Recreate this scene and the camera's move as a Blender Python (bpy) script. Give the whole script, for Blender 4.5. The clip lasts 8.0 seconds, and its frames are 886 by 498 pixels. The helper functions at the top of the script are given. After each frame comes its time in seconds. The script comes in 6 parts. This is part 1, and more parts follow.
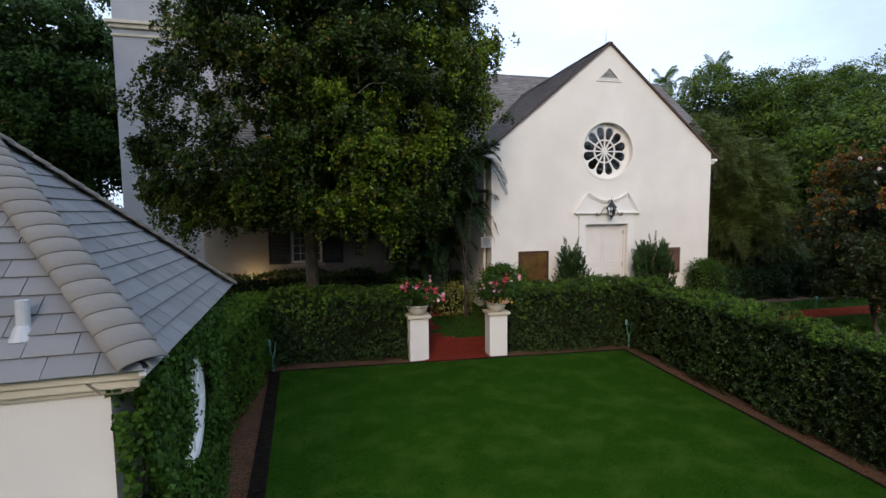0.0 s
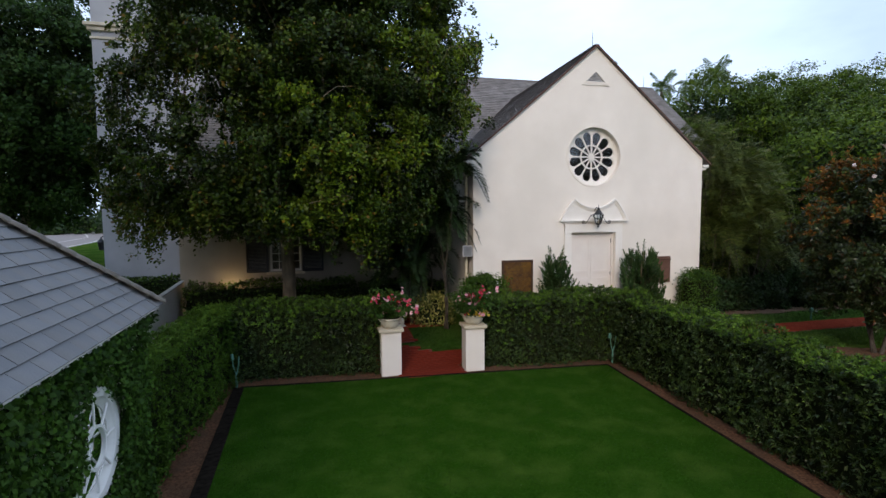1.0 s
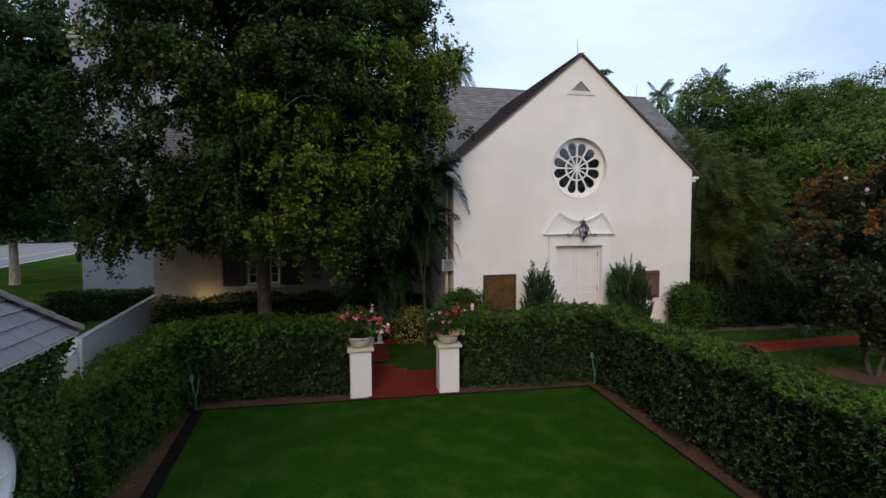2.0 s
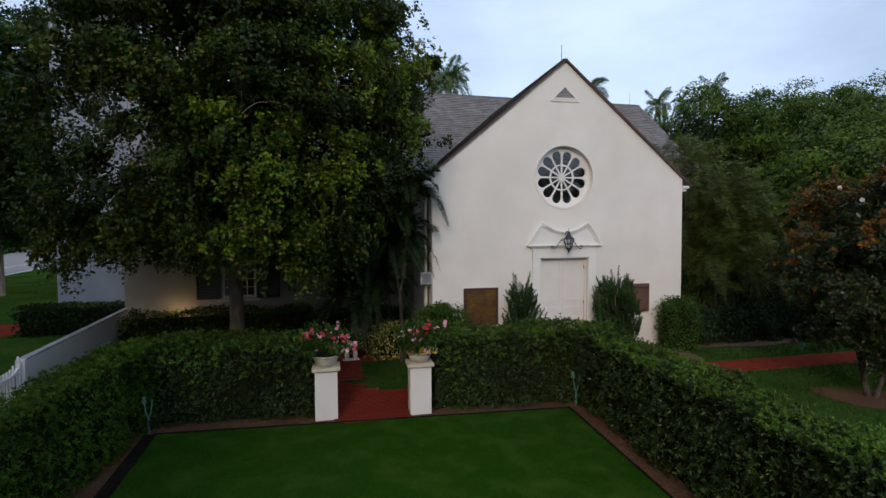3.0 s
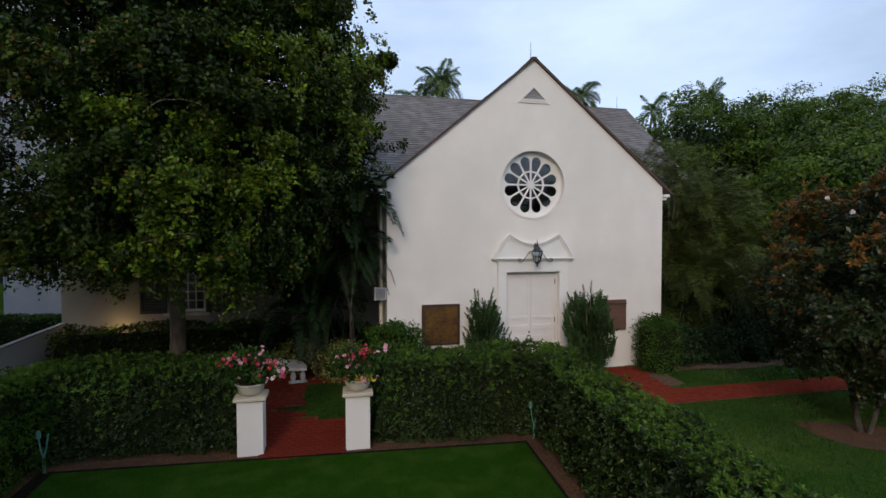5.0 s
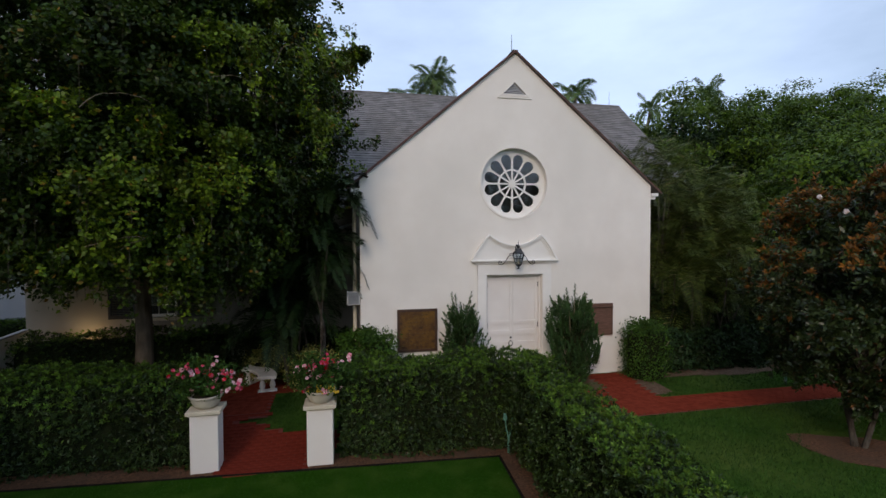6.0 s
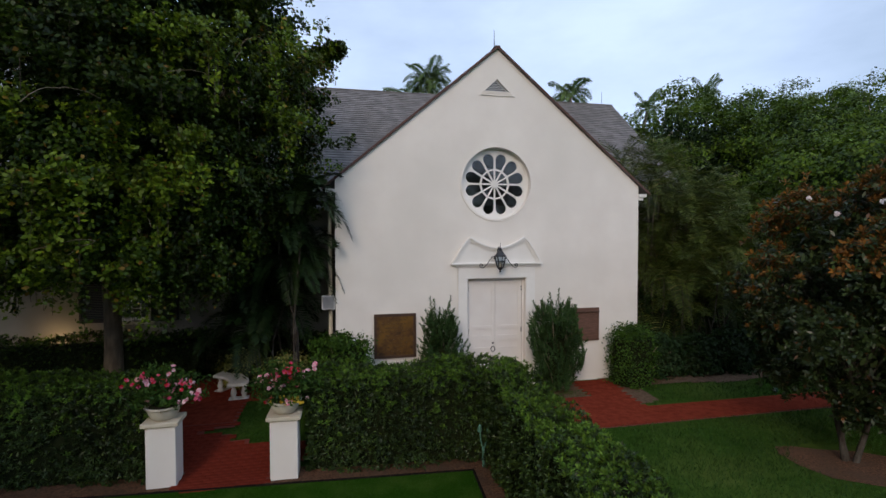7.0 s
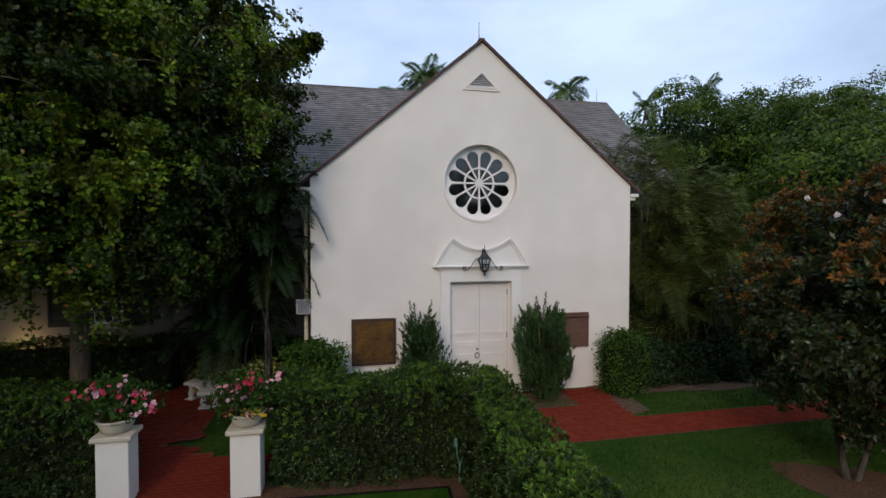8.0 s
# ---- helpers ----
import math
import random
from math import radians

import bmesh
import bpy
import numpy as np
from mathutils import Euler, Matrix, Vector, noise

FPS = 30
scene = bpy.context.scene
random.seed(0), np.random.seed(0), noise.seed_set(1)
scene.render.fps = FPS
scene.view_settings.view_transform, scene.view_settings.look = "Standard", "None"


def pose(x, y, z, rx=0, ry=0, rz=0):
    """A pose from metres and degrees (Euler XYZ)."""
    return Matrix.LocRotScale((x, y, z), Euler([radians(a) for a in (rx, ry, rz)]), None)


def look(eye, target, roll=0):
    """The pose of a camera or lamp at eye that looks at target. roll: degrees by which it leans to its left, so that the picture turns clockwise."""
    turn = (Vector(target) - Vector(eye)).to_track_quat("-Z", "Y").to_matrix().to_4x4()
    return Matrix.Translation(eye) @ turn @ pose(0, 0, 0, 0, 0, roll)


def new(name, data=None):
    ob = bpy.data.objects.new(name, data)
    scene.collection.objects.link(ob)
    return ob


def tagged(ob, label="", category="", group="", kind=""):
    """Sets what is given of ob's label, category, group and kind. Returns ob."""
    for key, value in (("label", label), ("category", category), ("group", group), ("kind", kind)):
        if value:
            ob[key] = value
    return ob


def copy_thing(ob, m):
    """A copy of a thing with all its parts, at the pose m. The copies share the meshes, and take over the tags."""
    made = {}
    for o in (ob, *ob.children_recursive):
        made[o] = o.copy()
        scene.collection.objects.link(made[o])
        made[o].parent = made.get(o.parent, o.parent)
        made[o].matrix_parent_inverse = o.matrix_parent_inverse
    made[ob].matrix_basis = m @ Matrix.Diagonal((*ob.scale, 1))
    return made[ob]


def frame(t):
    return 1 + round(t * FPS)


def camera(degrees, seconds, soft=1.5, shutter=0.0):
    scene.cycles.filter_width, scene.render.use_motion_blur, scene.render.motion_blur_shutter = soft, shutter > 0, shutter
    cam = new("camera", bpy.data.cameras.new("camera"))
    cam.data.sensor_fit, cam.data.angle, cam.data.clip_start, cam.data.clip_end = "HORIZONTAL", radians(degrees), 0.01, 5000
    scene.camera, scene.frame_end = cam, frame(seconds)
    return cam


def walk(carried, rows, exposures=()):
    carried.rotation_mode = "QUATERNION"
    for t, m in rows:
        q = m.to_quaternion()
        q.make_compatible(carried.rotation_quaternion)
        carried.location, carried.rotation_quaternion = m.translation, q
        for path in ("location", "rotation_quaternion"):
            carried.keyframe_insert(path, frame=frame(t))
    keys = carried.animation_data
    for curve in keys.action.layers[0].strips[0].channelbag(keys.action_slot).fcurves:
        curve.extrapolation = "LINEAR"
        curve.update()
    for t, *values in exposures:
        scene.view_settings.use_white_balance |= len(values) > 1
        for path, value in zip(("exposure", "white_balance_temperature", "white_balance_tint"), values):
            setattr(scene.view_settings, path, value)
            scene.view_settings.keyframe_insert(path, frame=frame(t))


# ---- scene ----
cam = camera(86.1, 8.0)
PATH = [
    (0, (-9.609, -15.001, 3.954), (-9.151, -13.062, 3.79), -0.5),
    (0.5, (-9.229, -14.837, 3.987), (-8.777, -12.896, 3.826), -0.5),
    (1, (-8.778, -14.645, 4.069), (-8.33, -12.701, 3.921), -0.4),
    (1.5, (-8.368, -14.489, 4.154), (-7.924, -12.544, 4.022), -0.3),
    (3, (-7.102, -13.901, 4.287), (-6.676, -11.948, 4.21), -0.3),
    (3.5, (-6.684, -13.702, 4.337), (-6.262, -11.749, 4.272), -0.3),
    (4, (-6.31, -13.478, 4.368), (-5.894, -11.523, 4.307), -0.3),
    (4.5, (-5.927, -13.252, 4.405), (-5.515, -11.296, 4.345), -0.2),
    (4.7, (-5.806, -13.182, 4.433), (-5.389, -11.227, 4.378), 0.0),
    (6, (-4.809, -12.633, 4.511), (-4.401, -10.676, 4.454), -0.2),
    (6.5, (-4.484, -12.467, 4.57), (-4.076, -10.51, 4.513), -0.2),
    (7, (-4.173, -12.312, 4.565), (-3.766, -10.355, 4.508), -0.1),
    (7.5, (-3.881, -12.109, 4.558), (-3.478, -10.151, 4.504), -0.1),
    (8, (-3.573, -11.859, 4.584), (-3.17, -9.9, 4.529), -0.0),
]
# the clip's exposure and white balance drift: brighter and warmer at first
TONE = [(0.0, 0.42, 6500, 10), (1.5, 0.27, 6500, 10), (3.0, -0.05, 6400, 10), (8.0, -0.05, 6400, 10)]
walk(cam, [(t, look(eye, target, roll)) for t, eye, target, roll in PATH], TONE)

# ---- world, sun, exposure ----
SUN_ELEV, SUN_AZ = 28.0, 205.0     # degrees; azimuth clockwise from +y
world = bpy.data.worlds.new("sky")
scene.world = world
world.use_nodes = True
wn, wl = world.node_tree.nodes, world.node_tree.links
for n in list(wn):
    wn.remove(n)
sky = wn.new("ShaderNodeTexSky")
sky.sky_type, sky.sun_disc = "NISHITA", False
sky.sun_elevation, sky.sun_rotation = radians(SUN_ELEV), radians(SUN_AZ)
sky.air_density, sky.dust_density, sky.ozone_density = 1.0, 2.5, 2.0
# thin cloud over the blue
tc = wn.new("ShaderNodeTexCoord")
mp = wn.new("ShaderNodeMapping")
mp.inputs["Scale"].default_value = (1.0, 1.0, 2.6)
cn = wn.new("ShaderNodeTexNoise")
cn.inputs["Scale"].default_value, cn.inputs["Detail"].default_value, cn.inputs["Roughness"].default_value = 1.6, 6.0, 0.55
cr = wn.new("ShaderNodeValToRGB")
cr.color_ramp.elements[0].position, cr.color_ramp.elements[1].position = 0.35, 0.68
cr.color_ramp.elements[0].color, cr.color_ramp.elements[1].color = (0.5, 0.5, 0.5, 1), (0.92, 0.92, 0.92, 1)
cm = wn.new("ShaderNodeMixRGB")
cm.inputs["Color2"].default_value = (8.2, 10.0, 13.2, 1)
bg = wn.new("ShaderNodeBackground")
bg.inputs["Strength"].default_value = 0.1
wo = wn.new("ShaderNodeOutputWorld")
wl.new(tc.outputs["Generated"], mp.inputs["Vector"])
wl.new(mp.outputs["Vector"], cn.inputs["Vector"])
wl.new(cn.outputs["Fac"], cr.inputs["Fac"])
wl.new(cr.outputs["Color"], cm.inputs["Fac"])
wl.new(sky.outputs["Color"], cm.inputs["Color1"])
wl.new(cm.outputs["Color"], bg.inputs["Color"])
wl.new(bg.outputs["Background"], wo.inputs["Surface"])

sun_data = bpy.data.lights.new("sun", "SUN")
sun_data.energy, sun_data.angle, sun_data.color = 1.15, radians(18), (1.0, 0.80, 0.60)
sun = new("sun", sun_data)
_a, _e = radians(SUN_AZ), radians(SUN_ELEV)
sun.matrix_world = look((30 * math.sin(_a) * math.cos(_e), 30 * math.cos(_a) * math.cos(_e), 30 * math.sin(_e)), (0, 0, 0))


# ---- materials ----
def shader(name, c1, c2, scale=4.0, rough=0.8, bump=0.15, fine=60.0, metal=0.0, spec=0.4, c3=None, big=0.6, stretch=(1, 1, 1), island=0.0, obj_random=0.0, bump_dist=0.01):
    """Two-scale noise colour, fine bump. island, obj_random: how much each piece differs."""
    m = bpy.data.materials.new(name)
    m.use_nodes = True
    n, l = m.node_tree.nodes, m.node_tree.links
    b = n["Principled BSDF"]
    b.inputs["Roughness"].default_value, b.inputs["Metallic"].default_value = rough, metal
    b.inputs["Specular IOR Level"].default_value = spec
    co = n.new("ShaderNodeTexCoord")
    ma = n.new("ShaderNodeMapping")
    ma.inputs["Scale"].default_value = stretch
    l.new(co.outputs["Object"], ma.inputs["Vector"])
    a = n.new("ShaderNodeTexNoise")
    a.inputs["Scale"].default_value, a.inputs["Detail"].default_value = scale, 5.0
    l.new(ma.outputs["Vector"], a.inputs["Vector"])
    r = n.new("ShaderNodeValToRGB")
    r.color_ramp.elements[0].position, r.color_ramp.elements[1].position = 0.32, 0.68
    r.color_ramp.elements[0].color, r.color_ramp.elements[1].color = (*c1, 1), (*c2, 1)
    l.new(a.outputs["Fac"], r.inputs["Fac"])
    out = r.outputs["Color"]
    if c3:
        g = n.new("ShaderNodeTexNoise")
        g.inputs["Scale"].default_value, g.inputs["Detail"].default_value = big, 4.0
        l.new(co.outputs["Object"], g.inputs["Vector"])
        gr = n.new("ShaderNodeValToRGB")
        gr.color_ramp.elements[0].position, gr.color_ramp.elements[1].position = 0.45, 0.75
        l.new(g.outputs["Fac"], gr.inputs["Fac"])
        mx = n.new("ShaderNodeMixRGB")
        mx.inputs["Color2"].default_value = (*c3, 1)
        l.new(gr.outputs["Color"], mx.inputs["Fac"])
        l.new(out, mx.inputs["Color1"])
        out = mx.outputs["Color"]
    if island or obj_random:
        if island:
            src = n.new("ShaderNodeNewGeometry").outputs["Random Per Island"]
        else:
            src = n.new("ShaderNodeObjectInfo").outputs["Random"]
        k = island or obj_random
        mr = n.new("ShaderNodeMapRange")
        mr.inputs["To Min"].default_value, mr.inputs["To Max"].default_value = 1 - k, 1 + k
        l.new(src, mr.inputs["Value"])
        hs = n.new("ShaderNodeHueSaturation")
        l.new(mr.outputs["Result"], hs.inputs["Value"])
        l.new(out, hs.inputs["Color"])
        out = hs.outputs["Color"]
    l.new(out, b.inputs["Base Color"])
    if bump:
        f = n.new("ShaderNodeTexNoise")
        f.inputs["Scale"].default_value, f.inputs["Detail"].default_value = fine, 4.0
        l.new(ma.outputs["Vector"], f.inputs["Vector"])
        bp = n.new("ShaderNodeBump")
        bp.inputs["Strength"].default_value, bp.inputs["Distance"].default_value = bump, bump_dist
        l.new(f.outputs["Fac"], bp.inputs["Height"])
        l.new(bp.outputs["Normal"], b.inputs["Normal"])
    return m


def leafy(name, dark, light, odd=None, odd_share=0.08, rough=0.5, through_light=0.25, uneven=(0.65, 1.3), gloss=0.14):
    """Leaves: each leaf its own green between dark and light, a few of them odd; light shines through."""
    m = bpy.data.materials.new(name)
    m.use_nodes = True
    n, l = m.node_tree.nodes, m.node_tree.links
    b, o = n["Principled BSDF"], n["Material Output"]
    b.inputs["Roughness"].default_value, b.inputs["Specular IOR Level"].default_value = rough, gloss
    g = n.new("ShaderNodeNewGeometry")
    r = n.new("ShaderNodeValToRGB")
    e = r.color_ramp.elements
    e[0].position, e[0].color = 0.0, (*dark, 1)
    e[1].position, e[1].color = 1.0 - odd_share - 0.01 if odd else 1.0, (*light, 1)
    if odd:
        x = e.new(1.0 - odd_share)
        x.color = (*odd, 1)
    l.new(g.outputs["Random Per Island"], r.inputs["Fac"])
    co = n.new("ShaderNodeTexCoord")
    a = n.new("ShaderNodeTexNoise")
    a.inputs["Scale"].default_value, a.inputs["Detail"].default_value = 0.9, 3.0
    l.new(co.outputs["Object"], a.inputs["Vector"])
    mr = n.new("ShaderNodeMapRange")
    mr.inputs["From Min"].default_value, mr.inputs["From Max"].default_value = 0.3, 0.7
    mr.inputs["To Min"].default_value, mr.inputs["To Max"].default_value = uneven
    l.new(a.outputs["Fac"], mr.inputs["Value"])
    hs = n.new("ShaderNodeHueSaturation")
    l.new(mr.outputs["Result"], hs.inputs["Value"])
    l.new(r.outputs["Color"], hs.inputs["Color"])
    l.new(hs.outputs["Color"], b.inputs["Base Color"])
    t = n.new("ShaderNodeBsdfTranslucent")
    l.new(hs.outputs["Color"], t.inputs["Color"])
    mx = n.new("ShaderNodeMixShader")
    mx.inputs["Fac"].default_value = through_light
    l.new(b.outputs["BSDF"], mx.inputs[1])
    l.new(t.outputs["BSDF"], mx.inputs[2])
    l.new(mx.outputs["Shader"], o.inputs["Surface"])
    return m


def glass_mat(name, tint=(0.75, 0.8, 0.8)):
    m = bpy.data.materials.new(name)
    m.use_nodes = True
    b = m.node_tree.nodes["Principled BSDF"]
    b.inputs["Base Color"].default_value = (*tint, 1)
    b.inputs["Roughness"].default_value, b.inputs["Transmission Weight"].default_value, b.inputs["IOR"].default_value = 0.03, 1.0, 1.5
    return m


M_STUCCO = shader("white_stucco", (0.765, 0.72, 0.67), (0.82, 0.78, 0.73), 1.2, 0.85, 0.25, 90, c3=(0.70, 0.67, 0.62), big=0.35)
# nave and tower stucco darkened: their shade is put into the base colour
M_STUCCO_NAVE_SHADED = shader("shaded_nave_stucco", (0.30, 0.28, 0.25), (0.36, 0.335, 0.30), 1.1, 0.85, 0.25, 90, c3=(0.25, 0.23, 0.20), big=0.5)
M_STUCCO_TOWER_SHADED = shader("shaded_tower_stucco", (0.37, 0.38, 0.41), (0.43, 0.44, 0.47), 1.1, 0.85, 0.25, 90, c3=(0.33, 0.34, 0.36), big=0.5)
M_TRIM = shader("white_paint", (0.78, 0.76, 0.73), (0.82, 0.80, 0.77), 3.0, 0.5, 0.06, 40)
M_DOOR = shader("door_paint", (0.74, 0.70, 0.67), (0.78, 0.75, 0.72), 2.0, 0.45, 0.05, 30)
M_SLATE = shader("roof_shingle", (0.125, 0.116, 0.113), (0.205, 0.192, 0.188), 2.5, 0.85, 0.4, 50, island=0.15, c3=(0.145, 0.13, 0.118), big=0.3)
M_TILE = shader("grey_roof_tile", (0.165, 0.17, 0.18), (0.235, 0.24, 0.25), 2.2, 0.75, 0.3, 45, obj_random=0.10, c3=(0.17, 0.16, 0.15), big=1.3)
M_RAKE = shader("rake_board", (0.07, 0.035, 0.028), (0.11, 0.05, 0.04), 6, 0.7, 0.2, 40)
M_IRON = shader("black_iron", (0.03, 0.032, 0.036), (0.065, 0.07, 0.078), 15, 0.5, 0.2, 60, metal=0.6)
M_BRONZE = shader("bronze_plaque", (0.055, 0.027, 0.012), (0.13, 0.062, 0.014), 11, 0.6, 0.4, 50, metal=0.2, c3=(0.20, 0.105, 0.012), big=2.6)
M_BRONZE_RIM = shader("bronze_rim", (0.05, 0.028, 0.018), (0.085, 0.046, 0.03), 9, 0.6, 0.3, 50, metal=0.2)
M_WOOD = shader("brown_wood", (0.095, 0.050, 0.036), (0.16, 0.085, 0.062), 5, 0.6, 0.25, 30, stretch=(1, 1, 8))
M_SHUTTER = shader("navy_shutter", (0.02, 0.023, 0.035), (0.03, 0.033, 0.045), 6, 0.55, 0.1, 40)
M_BARK = shader("bark", (0.13, 0.10, 0.07), (0.26, 0.21, 0.15), 7, 0.9, 0.8, 25, stretch=(1, 1, 0.3), c3=(0.18, 0.17, 0.13), big=2, bump_dist=0.03)
M_BARK_MID = shader("brown_bark", (0.125, 0.096, 0.068), (0.25, 0.195, 0.14), 7, 0.95, 0.8, 25, stretch=(1, 1, 0.3), spec=0.1, c3=(0.11, 0.10, 0.075), big=2, bump_dist=0.03)
M_BARK_DARK = shader("dark_bark", (0.028, 0.022, 0.017), (0.075, 0.060, 0.046), 14, 0.95, 0.8, 25, stretch=(1, 1, 0.4), spec=0.1, c3=(0.14, 0.13, 0.11), big=3, bump_dist=0.03)
M_BARK_PALE = shader("pale_bark", (0.20, 0.16, 0.12), (0.36, 0.30, 0.24), 9, 0.9, 0.6, 25, stretch=(1, 1, 0.4), bump_dist=0.02)
M_LAWN = shader("mown_lawn", (0.013, 0.044, 0.003), (0.024, 0.068, 0.006), 22, 0.95, 0.6, 160, spec=0.0, c3=(0.042, 0.084, 0.011), big=1.7, bump_dist=0.02)
M_GROUND = shader("grass_ground", (0.022, 0.052, 0.008), (0.044, 0.090, 0.014), 9, 0.95, 0.6, 90, spec=0.0, c3=(0.075, 0.105, 0.022), big=0.5, bump_dist=0.03)
M_MULCH = shader("mulch", (0.065, 0.032, 0.018), (0.19, 0.098, 0.055), 24, 0.95, 1.0, 70, spec=0.1, c3=(0.09, 0.055, 0.035), big=2, bump_dist=0.03)
M_SAND = shader("sandy_soil", (0.085, 0.052, 0.032), (0.15, 0.100, 0.066), 10, 0.95, 0.8, 60, spec=0.1, bump_dist=0.02)
M_EDGING = shader("black_edging", (0.008, 0.007, 0.006), (0.022, 0.018, 0.014), 12, 0.95, 0.4, 40, spec=0.0)
M_BRICK = shader("red_paver", (0.125, 0.020, 0.012), (0.175, 0.032, 0.019), 7, 0.95, 0.3, 60, obj_random=0.07, spec=0.0)
M_BRICK_J = shader("red_paver_field", (0.145, 0.025, 0.014), (0.205, 0.040, 0.022), 7, 0.95, 0.3, 60, island=0.07, spec=0.0)
M_JOINT = shader("paver_joint", (0.12, 0.026, 0.017), (0.155, 0.035, 0.023), 20, 0.95, 0.5, 60)
M_COPING = shader("weathered_coping", (0.34, 0.34, 0.34), (0.46, 0.46, 0.46), 5, 0.9, 0.3, 50, c3=(0.28, 0.27, 0.26), big=2)
M_ASPHALT = shader("pale_road", (0.17, 0.155, 0.15), (0.22, 0.20, 0.195), 2, 0.9, 0.3, 40)
M_CONCRETE = shader("pale_concrete", (0.55, 0.53, 0.50), (0.66, 0.64, 0.61), 6, 0.85, 0.4, 50, c3=(0.42, 0.40, 0.36), big=2.5)
M_CAP = shader("cream_cap", (0.60, 0.54, 0.42), (0.68, 0.62, 0.51), 6, 0.85, 0.3, 50, c3=(0.45, 0.40, 0.30), big=3)
M_POT = shader("cream_pot", (0.62, 0.57, 0.47), (0.70, 0.66, 0.57), 8, 0.7, 0.25, 50, c3=(0.45, 0.40, 0.32), big=4)
M_GREENMETAL = shader("green_metal", (0.07, 0.19, 0.14), (0.13, 0.27, 0.21), 14, 0.5, 0.1, 40, metal=0.3)
M_GREYMETAL = shader("grey_box", (0.45, 0.46, 0.48), (0.52, 0.53, 0.55), 8, 0.5, 0.1, 40)
M_SOIL = shader("pot_soil", (0.03, 0.02, 0.014), (0.06, 0.04, 0.03), 20, 0.95, 0.8, 60)
M_GLASS = glass_mat("window_glass")
# twig filling of hedges and shrubs, near black to paint the shade between leaves
M_CORE = shader("shaded_inner_twigs", (0.008, 0.012, 0.005), (0.02, 0.026, 0.01), 9, 0.95, 0.6, 30, spec=0.05)
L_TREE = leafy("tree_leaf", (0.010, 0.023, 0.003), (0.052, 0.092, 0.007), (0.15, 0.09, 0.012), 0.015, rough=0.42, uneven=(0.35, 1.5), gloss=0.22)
L_SUNNY = leafy("painted_sun_leaf", (0.042, 0.086, 0.006), (0.172, 0.252, 0.015), (0.20, 0.13, 0.014), 0.03, rough=0.42, uneven=(0.5, 1.4), gloss=0.22)
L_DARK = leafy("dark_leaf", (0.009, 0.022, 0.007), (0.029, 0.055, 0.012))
L_HEDGE = leafy("hedge_leaf", (0.013, 0.029, 0.008), (0.051, 0.088, 0.019), (0.085, 0.14, 0.02), 0.05, rough=0.42, uneven=(0.5, 1.4), gloss=0.3)
L_IVY = leafy("ivy_leaf", (0.018, 0.050, 0.008), (0.066, 0.140, 0.016))
L_FICUS = leafy("ficus_leaf", (0.026, 0.060, 0.005), (0.098, 0.155, 0.011), uneven=(0.4, 1.4))
L_PALM = leafy("palm_leaf", (0.022, 0.042, 0.008), (0.100, 0.125, 0.022), (0.17, 0.15, 0.05), 0.06, through_light=0.2)
# distant palms: aerial haze put into a paler leaf colour
L_PALM_FAR = leafy("hazed_palm_leaf", (0.06, 0.11, 0.035), (0.18, 0.25, 0.09), through_light=0.4)
L_MAGNOLIA = leafy("magnolia_leaf", (0.014, 0.028, 0.009), (0.055, 0.080, 0.022), (0.13, 0.06, 0.018), 0.04, rough=0.35, gloss=0.35)
L_YOUNG = leafy("young_leaf", (0.048, 0.108, 0.014), (0.125, 0.21, 0.026), uneven=(0.55, 1.35))
L_BOWL = leafy("bowl_leaf", (0.018, 0.05, 0.010), (0.065, 0.125, 0.020))
L_OLIVE = leafy("olive_leaf", (0.034, 0.060, 0.008), (0.105, 0.145, 0.017), (0.12, 0.08, 0.015), 0.1)
L_STREET = leafy("street_leaf", (0.013, 0.036, 0.007), (0.042, 0.088, 0.014))
L_BRIGHT = leafy("bright_leaf", (0.026, 0.068, 0.008), (0.085, 0.160, 0.014))
# leaves inside tree crowns: the shade there is put into this colour
L_INNER_SHADE = leafy("inner_shade_leaf", (0.010, 0.024, 0.007), (0.032, 0.060, 0.011))
L_BOX = leafy("box_leaf", (0.022, 0.060, 0.008), (0.080, 0.155, 0.018))
L_RUST = leafy("rusty_leaf", (0.070, 0.034, 0.009), (0.27, 0.115, 0.022), (0.05, 0.072, 0.016), 0.22)
L_SHRUB = leafy("shrub_leaf", (0.024, 0.060, 0.018), (0.080, 0.150, 0.044), rough=0.45)
L_CROTON = leafy("croton_leaf", (0.06, 0.09, 0.016), (0.30, 0.30, 0.07), (0.48, 0.43, 0.16), 0.25)
L_GRASS = leafy("grass_blade", (0.015, 0.048, 0.006), (0.044, 0.102, 0.013), through_light=0.15, uneven=(0.55, 1.4))
L_LAWN = leafy("lawn_blade", (0.014, 0.046, 0.003), (0.034, 0.088, 0.008), through_light=0.15)
L_PINK = leafy("pink_petal", (0.50, 0.03, 0.09), (0.72, 0.16, 0.25), (0.55, 0.012, 0.02), 0.3)
L_PALE = leafy("pale_pink_petal", (0.66, 0.16, 0.24), (0.80, 0.62, 0.63))
L_WHITE = leafy("white_petal", (0.75, 0.62, 0.62), (0.85, 0.78, 0.76))
L_YELLOW = leafy("yellow_petal", (0.60, 0.38, 0.03), (0.75, 0.55, 0.08))
L_BED = leafy("low_plant_leaf", (0.013, 0.032, 0.010), (0.035, 0.070, 0.021))


